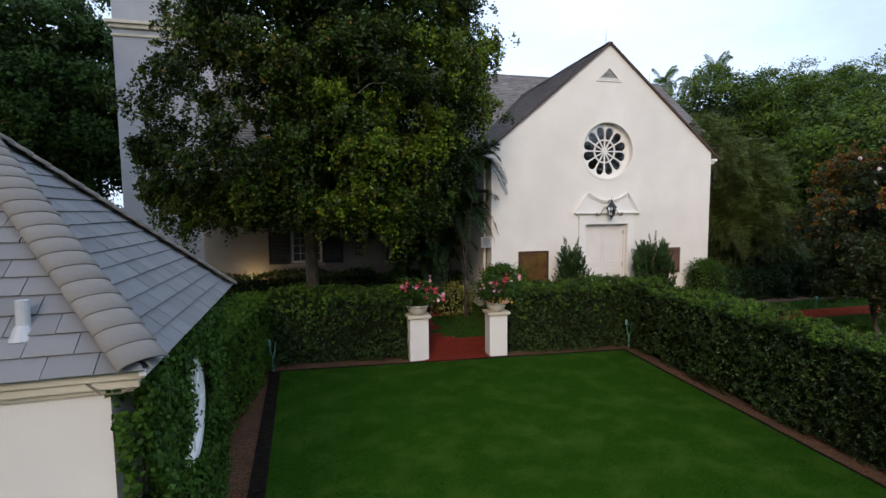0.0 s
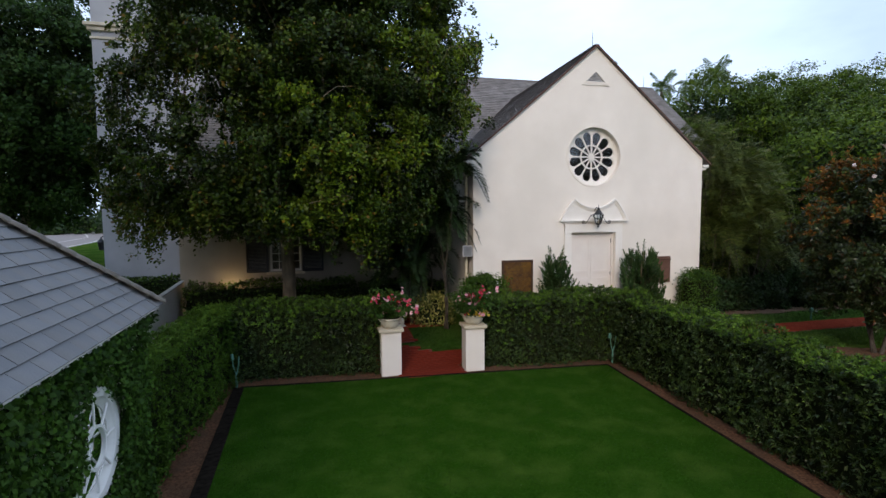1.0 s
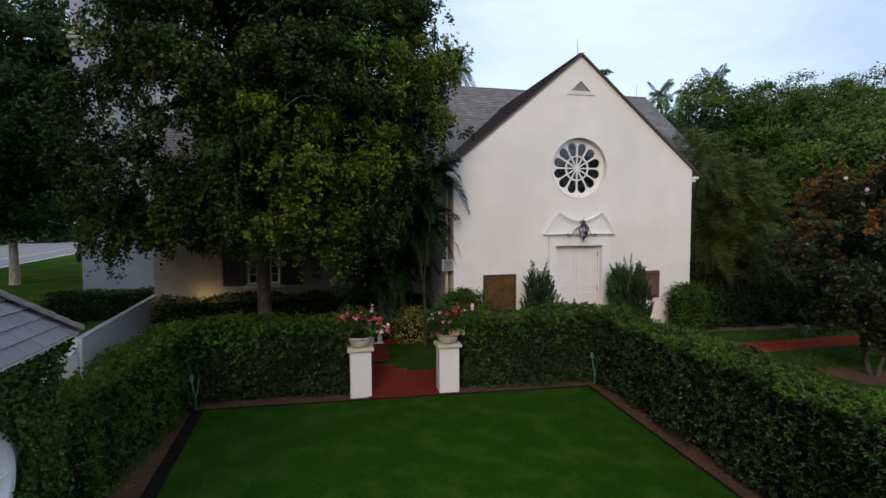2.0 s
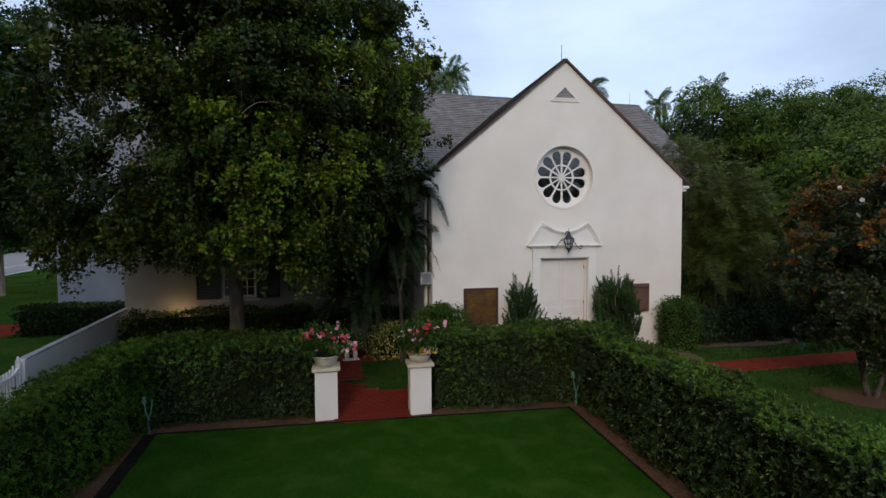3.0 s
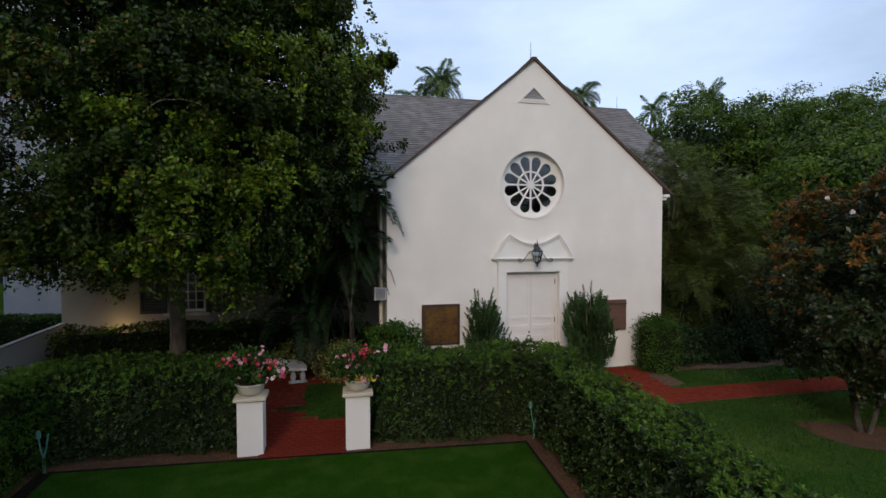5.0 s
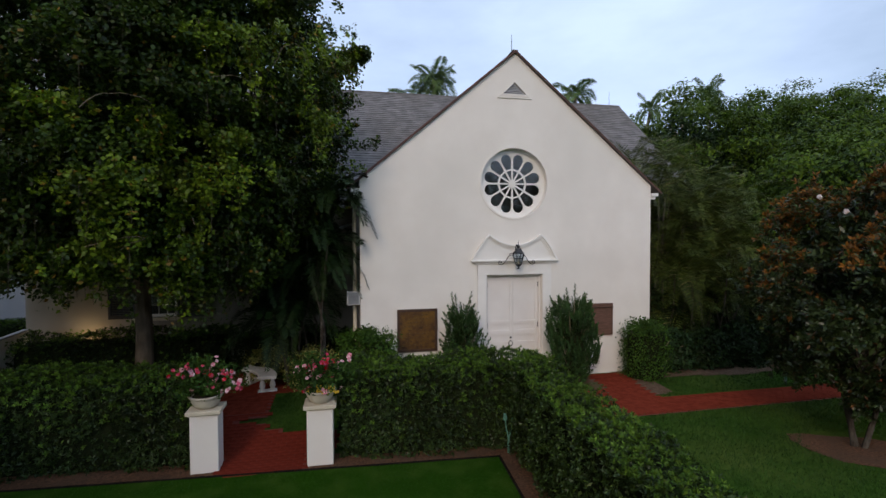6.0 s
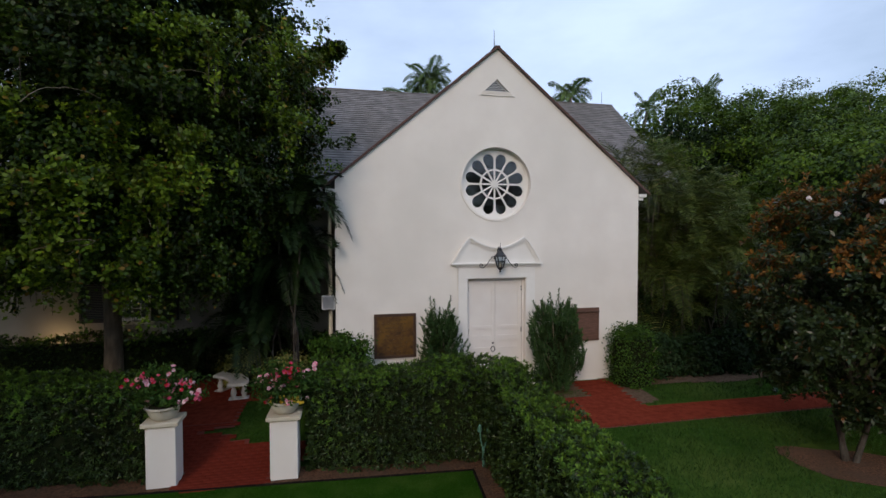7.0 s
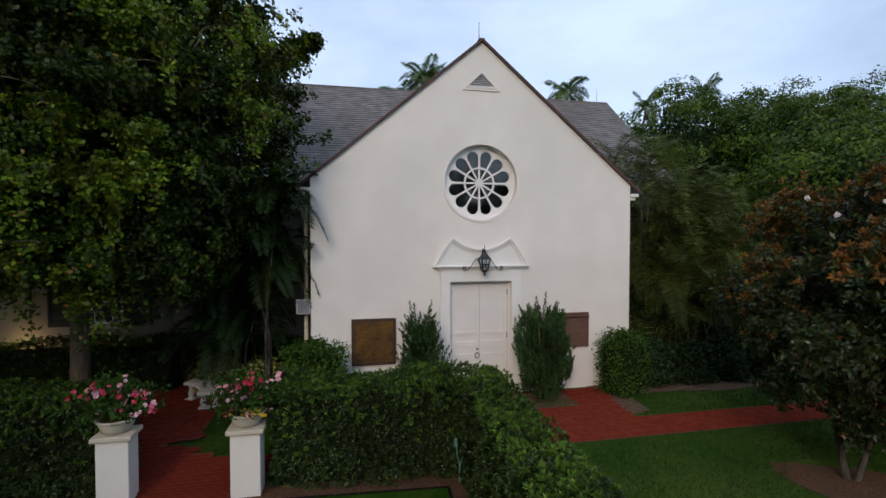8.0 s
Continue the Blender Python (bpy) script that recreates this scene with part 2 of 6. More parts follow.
# ---- building blocks ----
def thing(name, label, category, loc=(0, 0, 0), rz=0.0, group="", kind=""):
    ob = new(name)
    ob.matrix_world = pose(*loc, 0, 0, rz)
    return tagged(ob, label, category, group, kind)


def mesh_of(name, bm, material, smooth=False):
    me = bpy.data.meshes.new(name)
    bm.to_mesh(me)
    bm.free()
    me.materials.append(material)
    if smooth:
        me.polygons.foreach_set("use_smooth", [True] * len(me.polygons))
    return me


def part(name, bm, material, parent, label="", smooth=False, kind=""):
    """Links a bmesh (or a ready mesh) as one part under a thing; its coordinates are the thing's own."""
    me = bm if isinstance(bm, bpy.types.Mesh) else mesh_of(name, bm, material, smooth)
    ob = new(name, me)
    ob.parent = parent
    return tagged(ob, label, kind=kind)


def solo(name, bm, material, label, category="", kind="", group="", loc=(0, 0, 0), rz=0.0, smooth=False):
    me = bm if isinstance(bm, bpy.types.Mesh) else mesh_of(name, bm, material, smooth)
    ob = new(name, me)
    ob.matrix_world = pose(*loc, 0, 0, rz)
    return tagged(ob, label, category, group, kind)


def box(bm, x0, x1, y0, y1, z0, z1, bevel=0.0, m=None):
    v = [bm.verts.new(p) for p in ((x0, y0, z0), (x1, y0, z0), (x1, y1, z0), (x0, y1, z0), (x0, y0, z1), (x1, y0, z1), (x1, y1, z1), (x0, y1, z1))]
    if m:
        for q in v:
            q.co = m @ q.co
    f = [bm.faces.new([v[i] for i in k]) for k in ((3, 2, 1, 0), (4, 5, 6, 7), (0, 1, 5, 4), (1, 2, 6, 5), (2, 3, 7, 6), (3, 0, 4, 7))]
    if bevel:
        bmesh.ops.bevel(bm, geom=list({e for q in f for e in q.edges}), offset=bevel, segments=2, affect="EDGES", profile=0.5)
    return bm


def boxes(*args, bevel=0.0):
    bm = bmesh.new()
    for a in args:
        box(bm, *a, bevel=bevel)
    return bm


def slab(outline, holes, y0, y1):
    """A plate in the xz plane with holes, from y0 to y1."""
    bm = bmesh.new()
    edges = []
    for loop in (outline, *holes):
        v = [bm.verts.new((x, y0, z)) for x, z in loop]
        edges += [bm.edges.new((v[i], v[(i + 1) % len(v)])) for i in range(len(v))]
    bmesh.ops.triangle_fill(bm, edges=edges, use_beauty=True)
    r = bmesh.ops.extrude_face_region(bm, geom=bm.faces[:])
    for q in r["geom"]:
        if isinstance(q, bmesh.types.BMVert):
            q.co.y = y1
    bmesh.ops.recalc_face_normals(bm, faces=bm.faces[:])
    return bm


def circle(cx, cz, r, n=48):
    return [(cx + r * math.cos(2 * math.pi * i / n), cz + r * math.sin(2 * math.pi * i / n)) for i in range(n)]


def lathe(profile, n=24, loc=(0, 0, 0), bm=None):
    bm = bm or bmesh.new()
    rings = [[bm.verts.new((loc[0] + r * math.cos(2 * math.pi * i / n), loc[1] + r * math.sin(2 * math.pi * i / n), loc[2] + z)) for i in range(n)] for r, z in profile]
    for a, b in zip(rings, rings[1:]):
        for i in range(n):
            bm.faces.new((a[i], a[(i + 1) % n], b[(i + 1) % n], b[i]))
    bm.faces.new(list(reversed(rings[0])))
    bm.faces.new(rings[-1])
    return bm


def tube(points, radii, n=8, bm=None):
    """A bent, tapering rod along points."""
    bm = bm or bmesh.new()
    pts = [Vector(p) for p in points]
    if not hasattr(radii, "__len__"):
        radii = [radii] * len(pts)
    rings = []
    side = Vector((1, 0, 0))
    for i, p in enumerate(pts):
        d = (pts[min(i + 1, len(pts) - 1)] - pts[max(i - 1, 0)]).normalized()
        s = side - d * side.dot(d)
        if s.length < 0.1:
            s = Vector((0, 1, 0)) - d * d.y
        s.normalize()
        side = s
        u = d.cross(s)
        rings.append([bm.verts.new(p + float(radii[i]) * (math.cos(2 * math.pi * k / n) * s + math.sin(2 * math.pi * k / n) * u)) for k in range(n)])
    for a, b in zip(rings, rings[1:]):
        for k in range(n):
            bm.faces.new((a[k], a[(k + 1) % n], b[(k + 1) % n], b[k]))
    bm.faces.new(list(reversed(rings[0])))
    bm.faces.new(rings[-1])
    return bm


def quads_mesh(name, verts, material, per=4):
    """A mesh of loose faces with `per` corners each, from an array of corners."""
    n = len(verts) // per
    me = bpy.data.meshes.new(name)
    me.vertices.add(n * per)
    me.vertices.foreach_set("co", np.ascontiguousarray(verts, dtype=np.float32).ravel())
    me.loops.add(n * per)
    me.loops.foreach_set("vertex_index", np.arange(n * per, dtype=np.int32))
    me.polygons.add(n)
    me.polygons.foreach_set("loop_start", np.arange(0, n * per, per, dtype=np.int32))
    me.update(calc_edges=True)
    me.materials.append(material)
    return me


def unit(a):
    return a / np.maximum(np.linalg.norm(a, axis=1, keepdims=True), 1e-6)


def leaves(name, where, out, size, material, rng, wide=0.5, droop=0.3, spread=0.9, fold=0.25):
    """Leaves at the places `where`, facing about `out`; each is a pointed leaf of two halves, folded on its midrib."""
    n = len(where)
    nor = unit(out + spread * rng.normal(size=(n, 3)))
    d = rng.normal(size=(n, 3))
    d[:, 2] -= droop * 2
    d = unit(d - nor * np.sum(d * nor, axis=1, keepdims=True))
    s = np.cross(nor, d)
    ln = size * rng.uniform(0.65, 1.3, (n, 1))
    w = ln * wide * 0.5
    base, tip = where - d * ln * 0.5, where + d * ln * 0.5
    mid = where - d * ln * 0.05 + nor * ln * fold * 0.3
    v = np.stack([base, mid + s * w - nor * w * fold, tip, mid - s * w - nor * w * fold], axis=1).reshape(-1, 3)
    return quads_mesh(name, v, material)


def whorls(name, tips, out, size, material, rng, per=8, wide=0.36, lean=0.45):
    """Rosettes of pointed leaves, each standing on a shoot tip that points about `out`."""
    n = len(tips)
    ax = unit(out + lean * rng.normal(size=(n, 3)))
    u = unit(np.cross(ax, rng.normal(size=(n, 3))))
    v = np.cross(ax, u)
    th = (np.arange(per) * 2.4)[None, :] + rng.uniform(0, 6.3, (n, 1))
    al = np.linspace(0.35, 1.35, per)[None, :] + rng.normal(size=(n, per)) * 0.12
    rad = u[:, None, :] * np.cos(th)[..., None] + v[:, None, :] * np.sin(th)[..., None]
    d = ax[:, None, :] * np.cos(al)[..., None] + rad * np.sin(al)[..., None]
    s = -u[:, None, :] * np.sin(th)[..., None] + v[:, None, :] * np.cos(th)[..., None]
    nor = np.cross(s, d)
    ln = size * rng.uniform(0.7, 1.2, (n, per, 1))
    b = tips[:, None, :] + d * ln * 0.05 - ax[:, None, :] * ln * 0.12
    m = b + d * ln * 0.58 - nor * ln * 0.05
    w = ln * wide * 0.5
    t = b + d * ln + nor * ln * 0.08
    return quads_mesh(name, np.stack([b, m + s * w, t, m - s * w], axis=2).reshape(-1, 3), material)


def shoots(name, base, way, length, size, material, rng, per=22, wide=0.40):
    """Leafy shoots: leaves spiral up each one, pointing up along it and outwards."""
    n = len(base)
    way = unit(way)
    u = unit(np.cross(way, rng.normal(size=(n, 3))))
    v = np.cross(way, u)
    f = (np.arange(per) + 0.5)[None, :] / per + rng.normal(size=(n, per)) * 0.01
    th = (np.arange(per) * 2.4)[None, :] + rng.uniform(0, 6.3, (n, 1))
    rad = u[:, None, :] * np.cos(th)[..., None] + v[:, None, :] * np.sin(th)[..., None]
    s = -u[:, None, :] * np.sin(th)[..., None] + v[:, None, :] * np.cos(th)[..., None]
    al = (1.05 - 0.65 * f + rng.normal(size=(n, per)) * 0.12)[..., None]
    d = way[:, None, :] * np.cos(al) + rad * np.sin(al)
    b = base[:, None, :] + way[:, None, :] * (f * np.reshape(length, (n, 1)))[..., None]
    ln = size * rng.uniform(0.7, 1.15, (n, per, 1)) * (1.1 - 0.35 * f[..., None])
    m = b + d * ln * 0.55
    w = ln * wide * 0.5
    return quads_mesh(name, np.stack([b, m + s * w, b + d * ln, m - s * w], axis=2).reshape(-1, 3), material)


def blossoms(name, where, out, size, material, rng, petals=5):
    """Open flowers of broad petals, each facing about `out`."""
    n = len(where)
    ax = unit(out + 0.45 * rng.normal(size=(n, 3)))
    u = unit(np.cross(ax, rng.normal(size=(n, 3))))
    v = np.cross(ax, u)
    th = (np.arange(petals) * 2 * math.pi / petals)[None, :] + rng.uniform(0, 6.3, (n, 1))
    rad = u[:, None, :] * np.cos(th)[..., None] + v[:, None, :] * np.sin(th)[..., None]
    s = -u[:, None, :] * np.sin(th)[..., None] + v[:, None, :] * np.cos(th)[..., None]
    ln = size * rng.uniform(0.8, 1.2, (n, 1, 1))
    b = where[:, None, :] + rad * 0.0
    m = b + rad * ln * 0.62 + ax[:, None, :] * ln * 0.28
    t = b + rad * ln + ax[:, None, :] * ln * 0.22
    return quads_mesh(name, np.stack([b, m + s * ln * 0.48, t, m - s * ln * 0.48], axis=2).reshape(-1, 3), material)


def clumps(centres, per, radius, rng, squash=0.8):
    """Points bunched round centres, and the outward way of each."""
    n = len(centres)
    o = rng.normal(size=(n, per, 3))
    o *= np.minimum(1.0, 1.75 / np.linalg.norm(o, axis=2, keepdims=True))
    o *= radius * rng.uniform(0.6, 1.3, (n, 1, 1))
    o[:, :, 2] *= squash
    return (centres[:, None, :] + o).reshape(-1, 3), unit(o.reshape(-1, 3))


def lump(p, k, seed=0.0):
    """Smooth unevenness for arrays of places."""
    x, y, z = p[:, 0] * k + seed, p[:, 1] * k - seed, p[:, 2] * k + 2 * seed
    return (np.sin(x * 1.0 + 1.7 * np.sin(y * 0.8)) + np.sin(y * 1.3 + 1.3 * np.sin(z * 1.1)) + np.sin(z * 1.2 + 1.5 * np.sin(x * 0.9))) / 3


# ---- ground ----
COURT_TURN = -3.6
_c, _s = math.cos(radians(COURT_TURN)), math.sin(radians(COURT_TURN))
COURT = (-1.80, -3.62)     # far right corner of the lawn


def court(u, v, z=0.0):
    """A place in the walled court: u along its far edge, v away from the viewer, from the lawn's corner. Its left side runs askew."""
    u -= 0.123 * min(v, 0.0) * min(1.0, max(0.0, (-u - 4.5) / 4.6))
    return (COURT[0] + u * _c - v * _s, COURT[1] + u * _s + v * _c, z)


def smooth(a, b, x):
    t = min(1.0, max(0.0, (x - a) / (b - a)))
    return t * t * (3 - 2 * t)


def gz(x, y):
    """Height of the ground: the court lies lower than the garden round it."""
    du, dv = x - COURT[0], y - COURT[1]
    u, v = du * _c + dv * _s, -du * _s + dv * _c
    h = 0.36 * smooth(0.0, 1.9, max(u - 0.7, v - 0.5, -u - 10.2))
    return h + 0.08 * smooth(-2.4, -0.4, y) * smooth(-14, -10, x) * smooth(-16, -8, -x)


def sheet(xs, ys, lift, inside=None):
    bm = bmesh.new()
    g = [[bm.verts.new((x, y, gz(x, y) + lift)) for x in xs] for y in ys]
    for j in range(len(ys) - 1):
        for i in range(len(xs) - 1):
            if inside is None or inside((xs[i] + xs[i + 1]) / 2, (ys[j] + ys[j + 1]) / 2):
                bm.faces.new((g[j][i], g[j][i + 1], g[j + 1][i + 1], g[j + 1][i]))
    for v in [v for v in bm.verts if not v.link_faces]:
        bm.verts.remove(v)
    return bm


def steps(a, b, d):
    n = max(1, round((b - a) / d))
    return [a + (b - a) * i / n for i in range(n + 1)]


FAR = [-1500, -700, -350, -180, -100, -60, -40, -28, -21]
gx = FAR + steps(-17, 15, 0.5) + [18, 22, 28, 40, 60, 100, 180, 350, 700, 1500]
gy = FAR + steps(-17, 5, 0.5) + [7, 10, 14, 20, 28, 40, 60, 100, 180, 350, 700, 1500]
solo("ground", sheet(gx, gy, 0.0), M_GROUND, "green grass ground round the chapel, slightly uneven", "ground", "structure", smooth=True)


def ribbon(name, pts, z, material, label, category, kind="structure"):
    """A flat piece of ground cover with the outline pts, following the ground."""
    bm = bmesh.new()
    bm.faces.new([bm.verts.new((x, y, 0)) for x, y in pts])
    for _ in range(4):
        bmesh.ops.subdivide_edges(bm, edges=[e for e in bm.edges if e.calc_length() > 0.6], cuts=1, use_grid_fill=True)
    bmesh.ops.triangulate(bm, faces=bm.faces[:])
    for v in bm.verts:
        v.co.z = gz(v.co.x, v.co.y) + z
    return solo(name, bm, material, label, category, kind)


# court lawn, its edging and the mulch beds
def strip(name, u0, u1, v0, v1, z1, material, label, category, kind="structure", cells=0.35):
    bm = bmesh.new()
    us, vs = steps(u0, u1, cells), steps(v0, v1, cells)
    g = [[bm.verts.new(court(u, v, z1 + 0.006 * noise.noise((u * 3, v * 3, 1)))) for u in us] for v in vs]
    for j in range(len(vs) - 1):
        for i in range(len(us) - 1):
            bm.faces.new((g[j][i], g[j][i + 1], g[j + 1][i + 1], g[j + 1][i]))
    return solo(name, bm, material, label, category, kind, smooth=True)


strip("lawn", -9.12, 0.0, -14.0, 0.0, 0.045, M_LAWN, "closely mown green lawn inside the hedged court", "lawn")
strip("mulch_bed", -9.7, 1.0, 0.06, 0.7, 0.025, M_MULCH, "brown bark mulch bed along the hedge foot", "mulch")
strip("mulch_bed", 0.06, 1.0, -14.0, 0.06, 0.028, M_MULCH, "brown bark mulch bed along the long hedge", "mulch")
strip("mulch_bed", -9.9, -9.34, -14.0, 0.06, 0.026, M_MULCH, "brown bark mulch bed by the ivy wall", "mulch")
for a in ((-9.2, 0.05, 0.0, 0.05), (0.0, 0.05, -14.0, 0.0), (-9.36, -9.12, -14.0, 0.0)):
    bm = bmesh.new()
    u0, u1, v0, v1 = a
    along_u = u1 - u0 > v1 - v0
    for k, (p, q) in enumerate(zip(steps(*(a[:2] if along_u else a[2:]), 0.4), steps(*(a[:2] if along_u else a[2:]), 0.4)[1:])):
        lift = 0.012 * noise.noise((p * 1.3, k, 2))
        c = (p, q - 0.006, v0, v1) if along_u else (u0, u1, p, q - 0.006)
        box(bm, c[0], c[1], c[2], c[3], -0.05, 0.062 + lift, 0.008)
    for v in bm.verts:
        v.co = Vector(court(v.co.x, v.co.y, v.co.z))
    solo("edging", bm, M_EDGING, "black rubber lawn edging strip", "edging", "structure")


# ---- chapel ----
EAVE, APEX, HALF = 5.97, 9.56, 4.28
TIP_X, TIP_Z, PITCH_TOP = 4.54, 5.76, 9.57     # underside of the roof at its lower edge and at the ridge
chapel = thing("chapel", "white stucco chapel with a steep gable and grey shingle roof", "chapel", (-0.12, 0, 0))
ROSE = (0.0, 5.97, 0.97)
wall = slab([(-HALF, 0.2), (HALF, 0.2), (HALF, EAVE), (0, APEX), (-HALF, EAVE)],
            [circle(ROSE[0], ROSE[1], ROSE[2], 64), [(-0.815, 0.3), (0.815, 0.3), (0.815, 3.39), (-0.815, 3.39)],
             [(-0.37, 8.43), (0.37, 8.43), (0, 8.78)]], 0.0, 0.34)
part("front_wall", wall, M_STUCCO, chapel)
part("side_wall", boxes((-HALF, -HALF + 0.3, 0.34, 3.6, 0.0, EAVE)), M_STUCCO, chapel)
part("side_wall", boxes((HALF - 0.3, HALF, 0.34, 3.6, 0.0, EAVE)), M_STUCCO, chapel)
NY, NR, NX0, NX1, NEAVE, NTOP = 3.6, 9.5, -13.95, 9.0, 5.72, 11.0


def hole(x0, x1, z0, z1):
    return [(x0, z0), (x1, z0), (x1, z1), (x0, z1)]


WINS = [(-10.95, -9.85), (-7.3, -6.2)]
part("nave_wall", slab([(NX0, 0), (-HALF, 0), (-HALF, NEAVE), (NX0, NEAVE)], [hole(a, b, 2.0, 4.5) for a, b in WINS], NY, NY + 0.3), M_STUCCO_NAVE_SHADED, chapel, "cream stucco wall of the nave, tree shade put into its colour")
part("nave_wall", boxes((HALF, NX1, NY, NY + 0.3, 0.0, NEAVE)), M_STUCCO_NAVE_SHADED, chapel)
part("nave_wall", boxes((NX0, NX1, 15.1, 15.4, 0.0, NEAVE)), M_STUCCO_NAVE_SHADED, chapel)
for x in (NX0, NX1 - 0.3):
    bm = bmesh.new()
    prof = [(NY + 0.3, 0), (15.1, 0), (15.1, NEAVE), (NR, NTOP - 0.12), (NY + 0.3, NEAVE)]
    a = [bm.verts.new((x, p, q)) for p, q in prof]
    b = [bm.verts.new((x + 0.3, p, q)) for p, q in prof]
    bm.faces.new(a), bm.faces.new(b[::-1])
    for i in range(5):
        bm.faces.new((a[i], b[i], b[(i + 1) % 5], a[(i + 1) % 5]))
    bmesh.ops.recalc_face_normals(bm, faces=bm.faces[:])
    part("gable_end", bm, M_STUCCO_NAVE_SHADED, chapel)


def plate(corners, thick):
    """A flat board with four corners, thick along its normal (upwards)."""
    bm = bmesh.new()
    p = [Vector(c) for c in corners]
    n = (p[1] - p[0]).cross(p[3] - p[0]).normalized() * thick
    v = [bm.verts.new(q) for q in p] + [bm.verts.new(q + n) for q in p]
    for k in ((3, 2, 1, 0), (4, 5, 6, 7), (0, 1, 5, 4), (1, 2, 6, 5), (2, 3, 7, 6), (3, 0, 4, 7)):
        bm.faces.new([v[i] for i in k])
    return bm


def shingle_field(name, corner, along, up, length, rise, keep, material, w=0.26, course=0.15, lift=0.014, rng=None):
    """Courses of shingles on a slope: corner, unit vectors along the eave and up the slope."""
    a, u = np.array(along, float), np.array(up, float)
    n = np.cross(a, u)
    n /= np.linalg.norm(n)
    c0 = np.array(corner, float)
    vs = []
    rows = int(rise / course)
    for r in range(rows):
        off = rng.uniform(0, w)
        x = -off
        while x < length:
            ww = w * rng.uniform(0.75, 1.25)
            x0, x1 = max(x, 0), min(x + ww, length)
            x += ww
            if x1 - x0 < 0.04 or not keep((x0 + x1) / 2, (r + 0.5) * course):
                continue
            s0, s1 = r * course, (r + 1) * course + 0.04
            g = lift * rng.uniform(0.7, 1.5)
            p = [c0 + a * (x0 + 0.004) + u * s0, c0 + a * (x1 - 0.004) + u * s0]
            q = [c0 + a * (x1 - 0.004) + u * s1, c0 + a * (x0 + 0.004) + u * s1]
            t0, t1 = n * (g + 0.012), n * 0.004
            vs += [p[0] + t0, p[1] + t0, q[0] + t1, q[1] + t1]            # top face
            vs += [p[0], p[1], p[1] + t0, p[0] + t0]                       # butt edge
    return quads_mesh(name, np.array(vs), material)


rngS = np.random.default_rng(11)
slope = math.hypot(TIP_X, PITCH_TOP - TIP_Z)
for sx in (-1, 1):
    e0, e1 = (sx * TIP_X, -0.07, TIP_Z), (sx * TIP_X, 6.6, TIP_Z)
    r0, r1 = (0, -0.07, PITCH_TOP), (0, 8.2, PITCH_TOP)
    pl = plate((e0, r0, r1, e1) if sx < 0 else (e0, e1, r1, r0), 0.03)
    roof = part("roof", pl, M_SLATE, chapel, "grey-brown shingle roof slope")
    up = Vector((-sx * TIP_X, 0, PITCH_TOP - TIP_Z)).normalized()
    off = Vector((0, 1, 0)).cross(up) * (1 if sx < 0 else -1)
    off = off if off.z > 0 else -off
    cpos = Vector(e0) + off * 0.033
    al = (0, 1, 0) if sx > 0 else (0, -1, 0)
    if sx < 0:
        cpos = cpos + Vector((0, 8.2, 0))
    part("shingles", shingle_field("shingles", cpos, al, up, 8.2, slope, lambda x, y, s=sx: (8.2 - x if s < 0 else x) < 6.6 + 1.6 * y / slope, M_SLATE, rng=rngS), M_SLATE, roof, kind="stuff")
    # rake board under the verge
    d = (Vector(r0) - Vector(e0)).normalized()
    nn = Vector((0, 1, 0)).cross(d)
    nn = nn if nn.z > 0 else -nn
    bm = bmesh.new()
    a0, a1 = Vector(e0) - d * 0.06, Vector(r0) + d * 0.02
    v = []
    for p in (a0, a1):
        for yy, hh in ((-0.088, 0.0), (-0.088, 0.052), (-0.071, 0.052), (-0.071, 0.0)):
            v.append(bm.verts.new(Vector((p.x, yy, p.z)) + nn * (hh)))
    for k in ((0, 1, 2, 3), (7, 6, 5, 4), (0, 4, 5, 1), (1, 5, 6, 2), (2, 6, 7, 3), (3, 7, 4, 0)):
        bm.faces.new([v[i] for i in k])
    bmesh.ops.recalc_face_normals(bm, faces=bm.faces[:])
    part("rake_board", bm, M_RAKE, chapel, "dark red-brown verge board")
    # cornice return and eave gutter
    x0, x1 = sorted((sx * HALF, sx * (TIP_X - 0.03)))
    cut = [(0.0, 0.0), (0.06, 0.0)] if sx < 0 else [(0.0, 0.0), (0.0, 0.06)]
    part("cornice_return", boxes(*[(x0 + a, x1 - b, -0.055 + a + b, 0.5, TIP_Z - 0.10 - 0.09 * i, TIP_Z - 0.012 - 0.09 * i) for i, (a, b) in enumerate(cut)], bevel=0.006), M_TRIM, chapel)
    part("fascia", boxes((x0 + 0.02, x1, 0.5, 3.5, TIP_Z - 0.18, TIP_Z - 0.012)), M_RAKE, chapel)
ns = math.hypot(NR - NY + 0.35, NTOP - NEAVE + 0.3)
front = part("nave_roof", plate(((NX0 - 0.1, NY - 0.35, NEAVE - 0.2), (NX1 + 0.15, NY - 0.35, NEAVE - 0.2), (NX1 + 0.15, NR, NTOP), (NX0 - 0.1, NR, NTOP)), 0.07), M_SLATE, chapel, "long grey shingle roof of the nave")
nup = Vector((0, NR - NY + 0.35, NTOP - NEAVE + 0.2)).normalized()
noff = Vector((1, 0, 0)).cross(nup) * 0.075


def nave_keep(x, y):
    xx = x + NX0 - 0.1
    zz = NEAVE - 0.2 + y * nup.z
    return not (abs(xx) < HALF and zz < APEX - 0.2 - abs(xx) * 0.86)


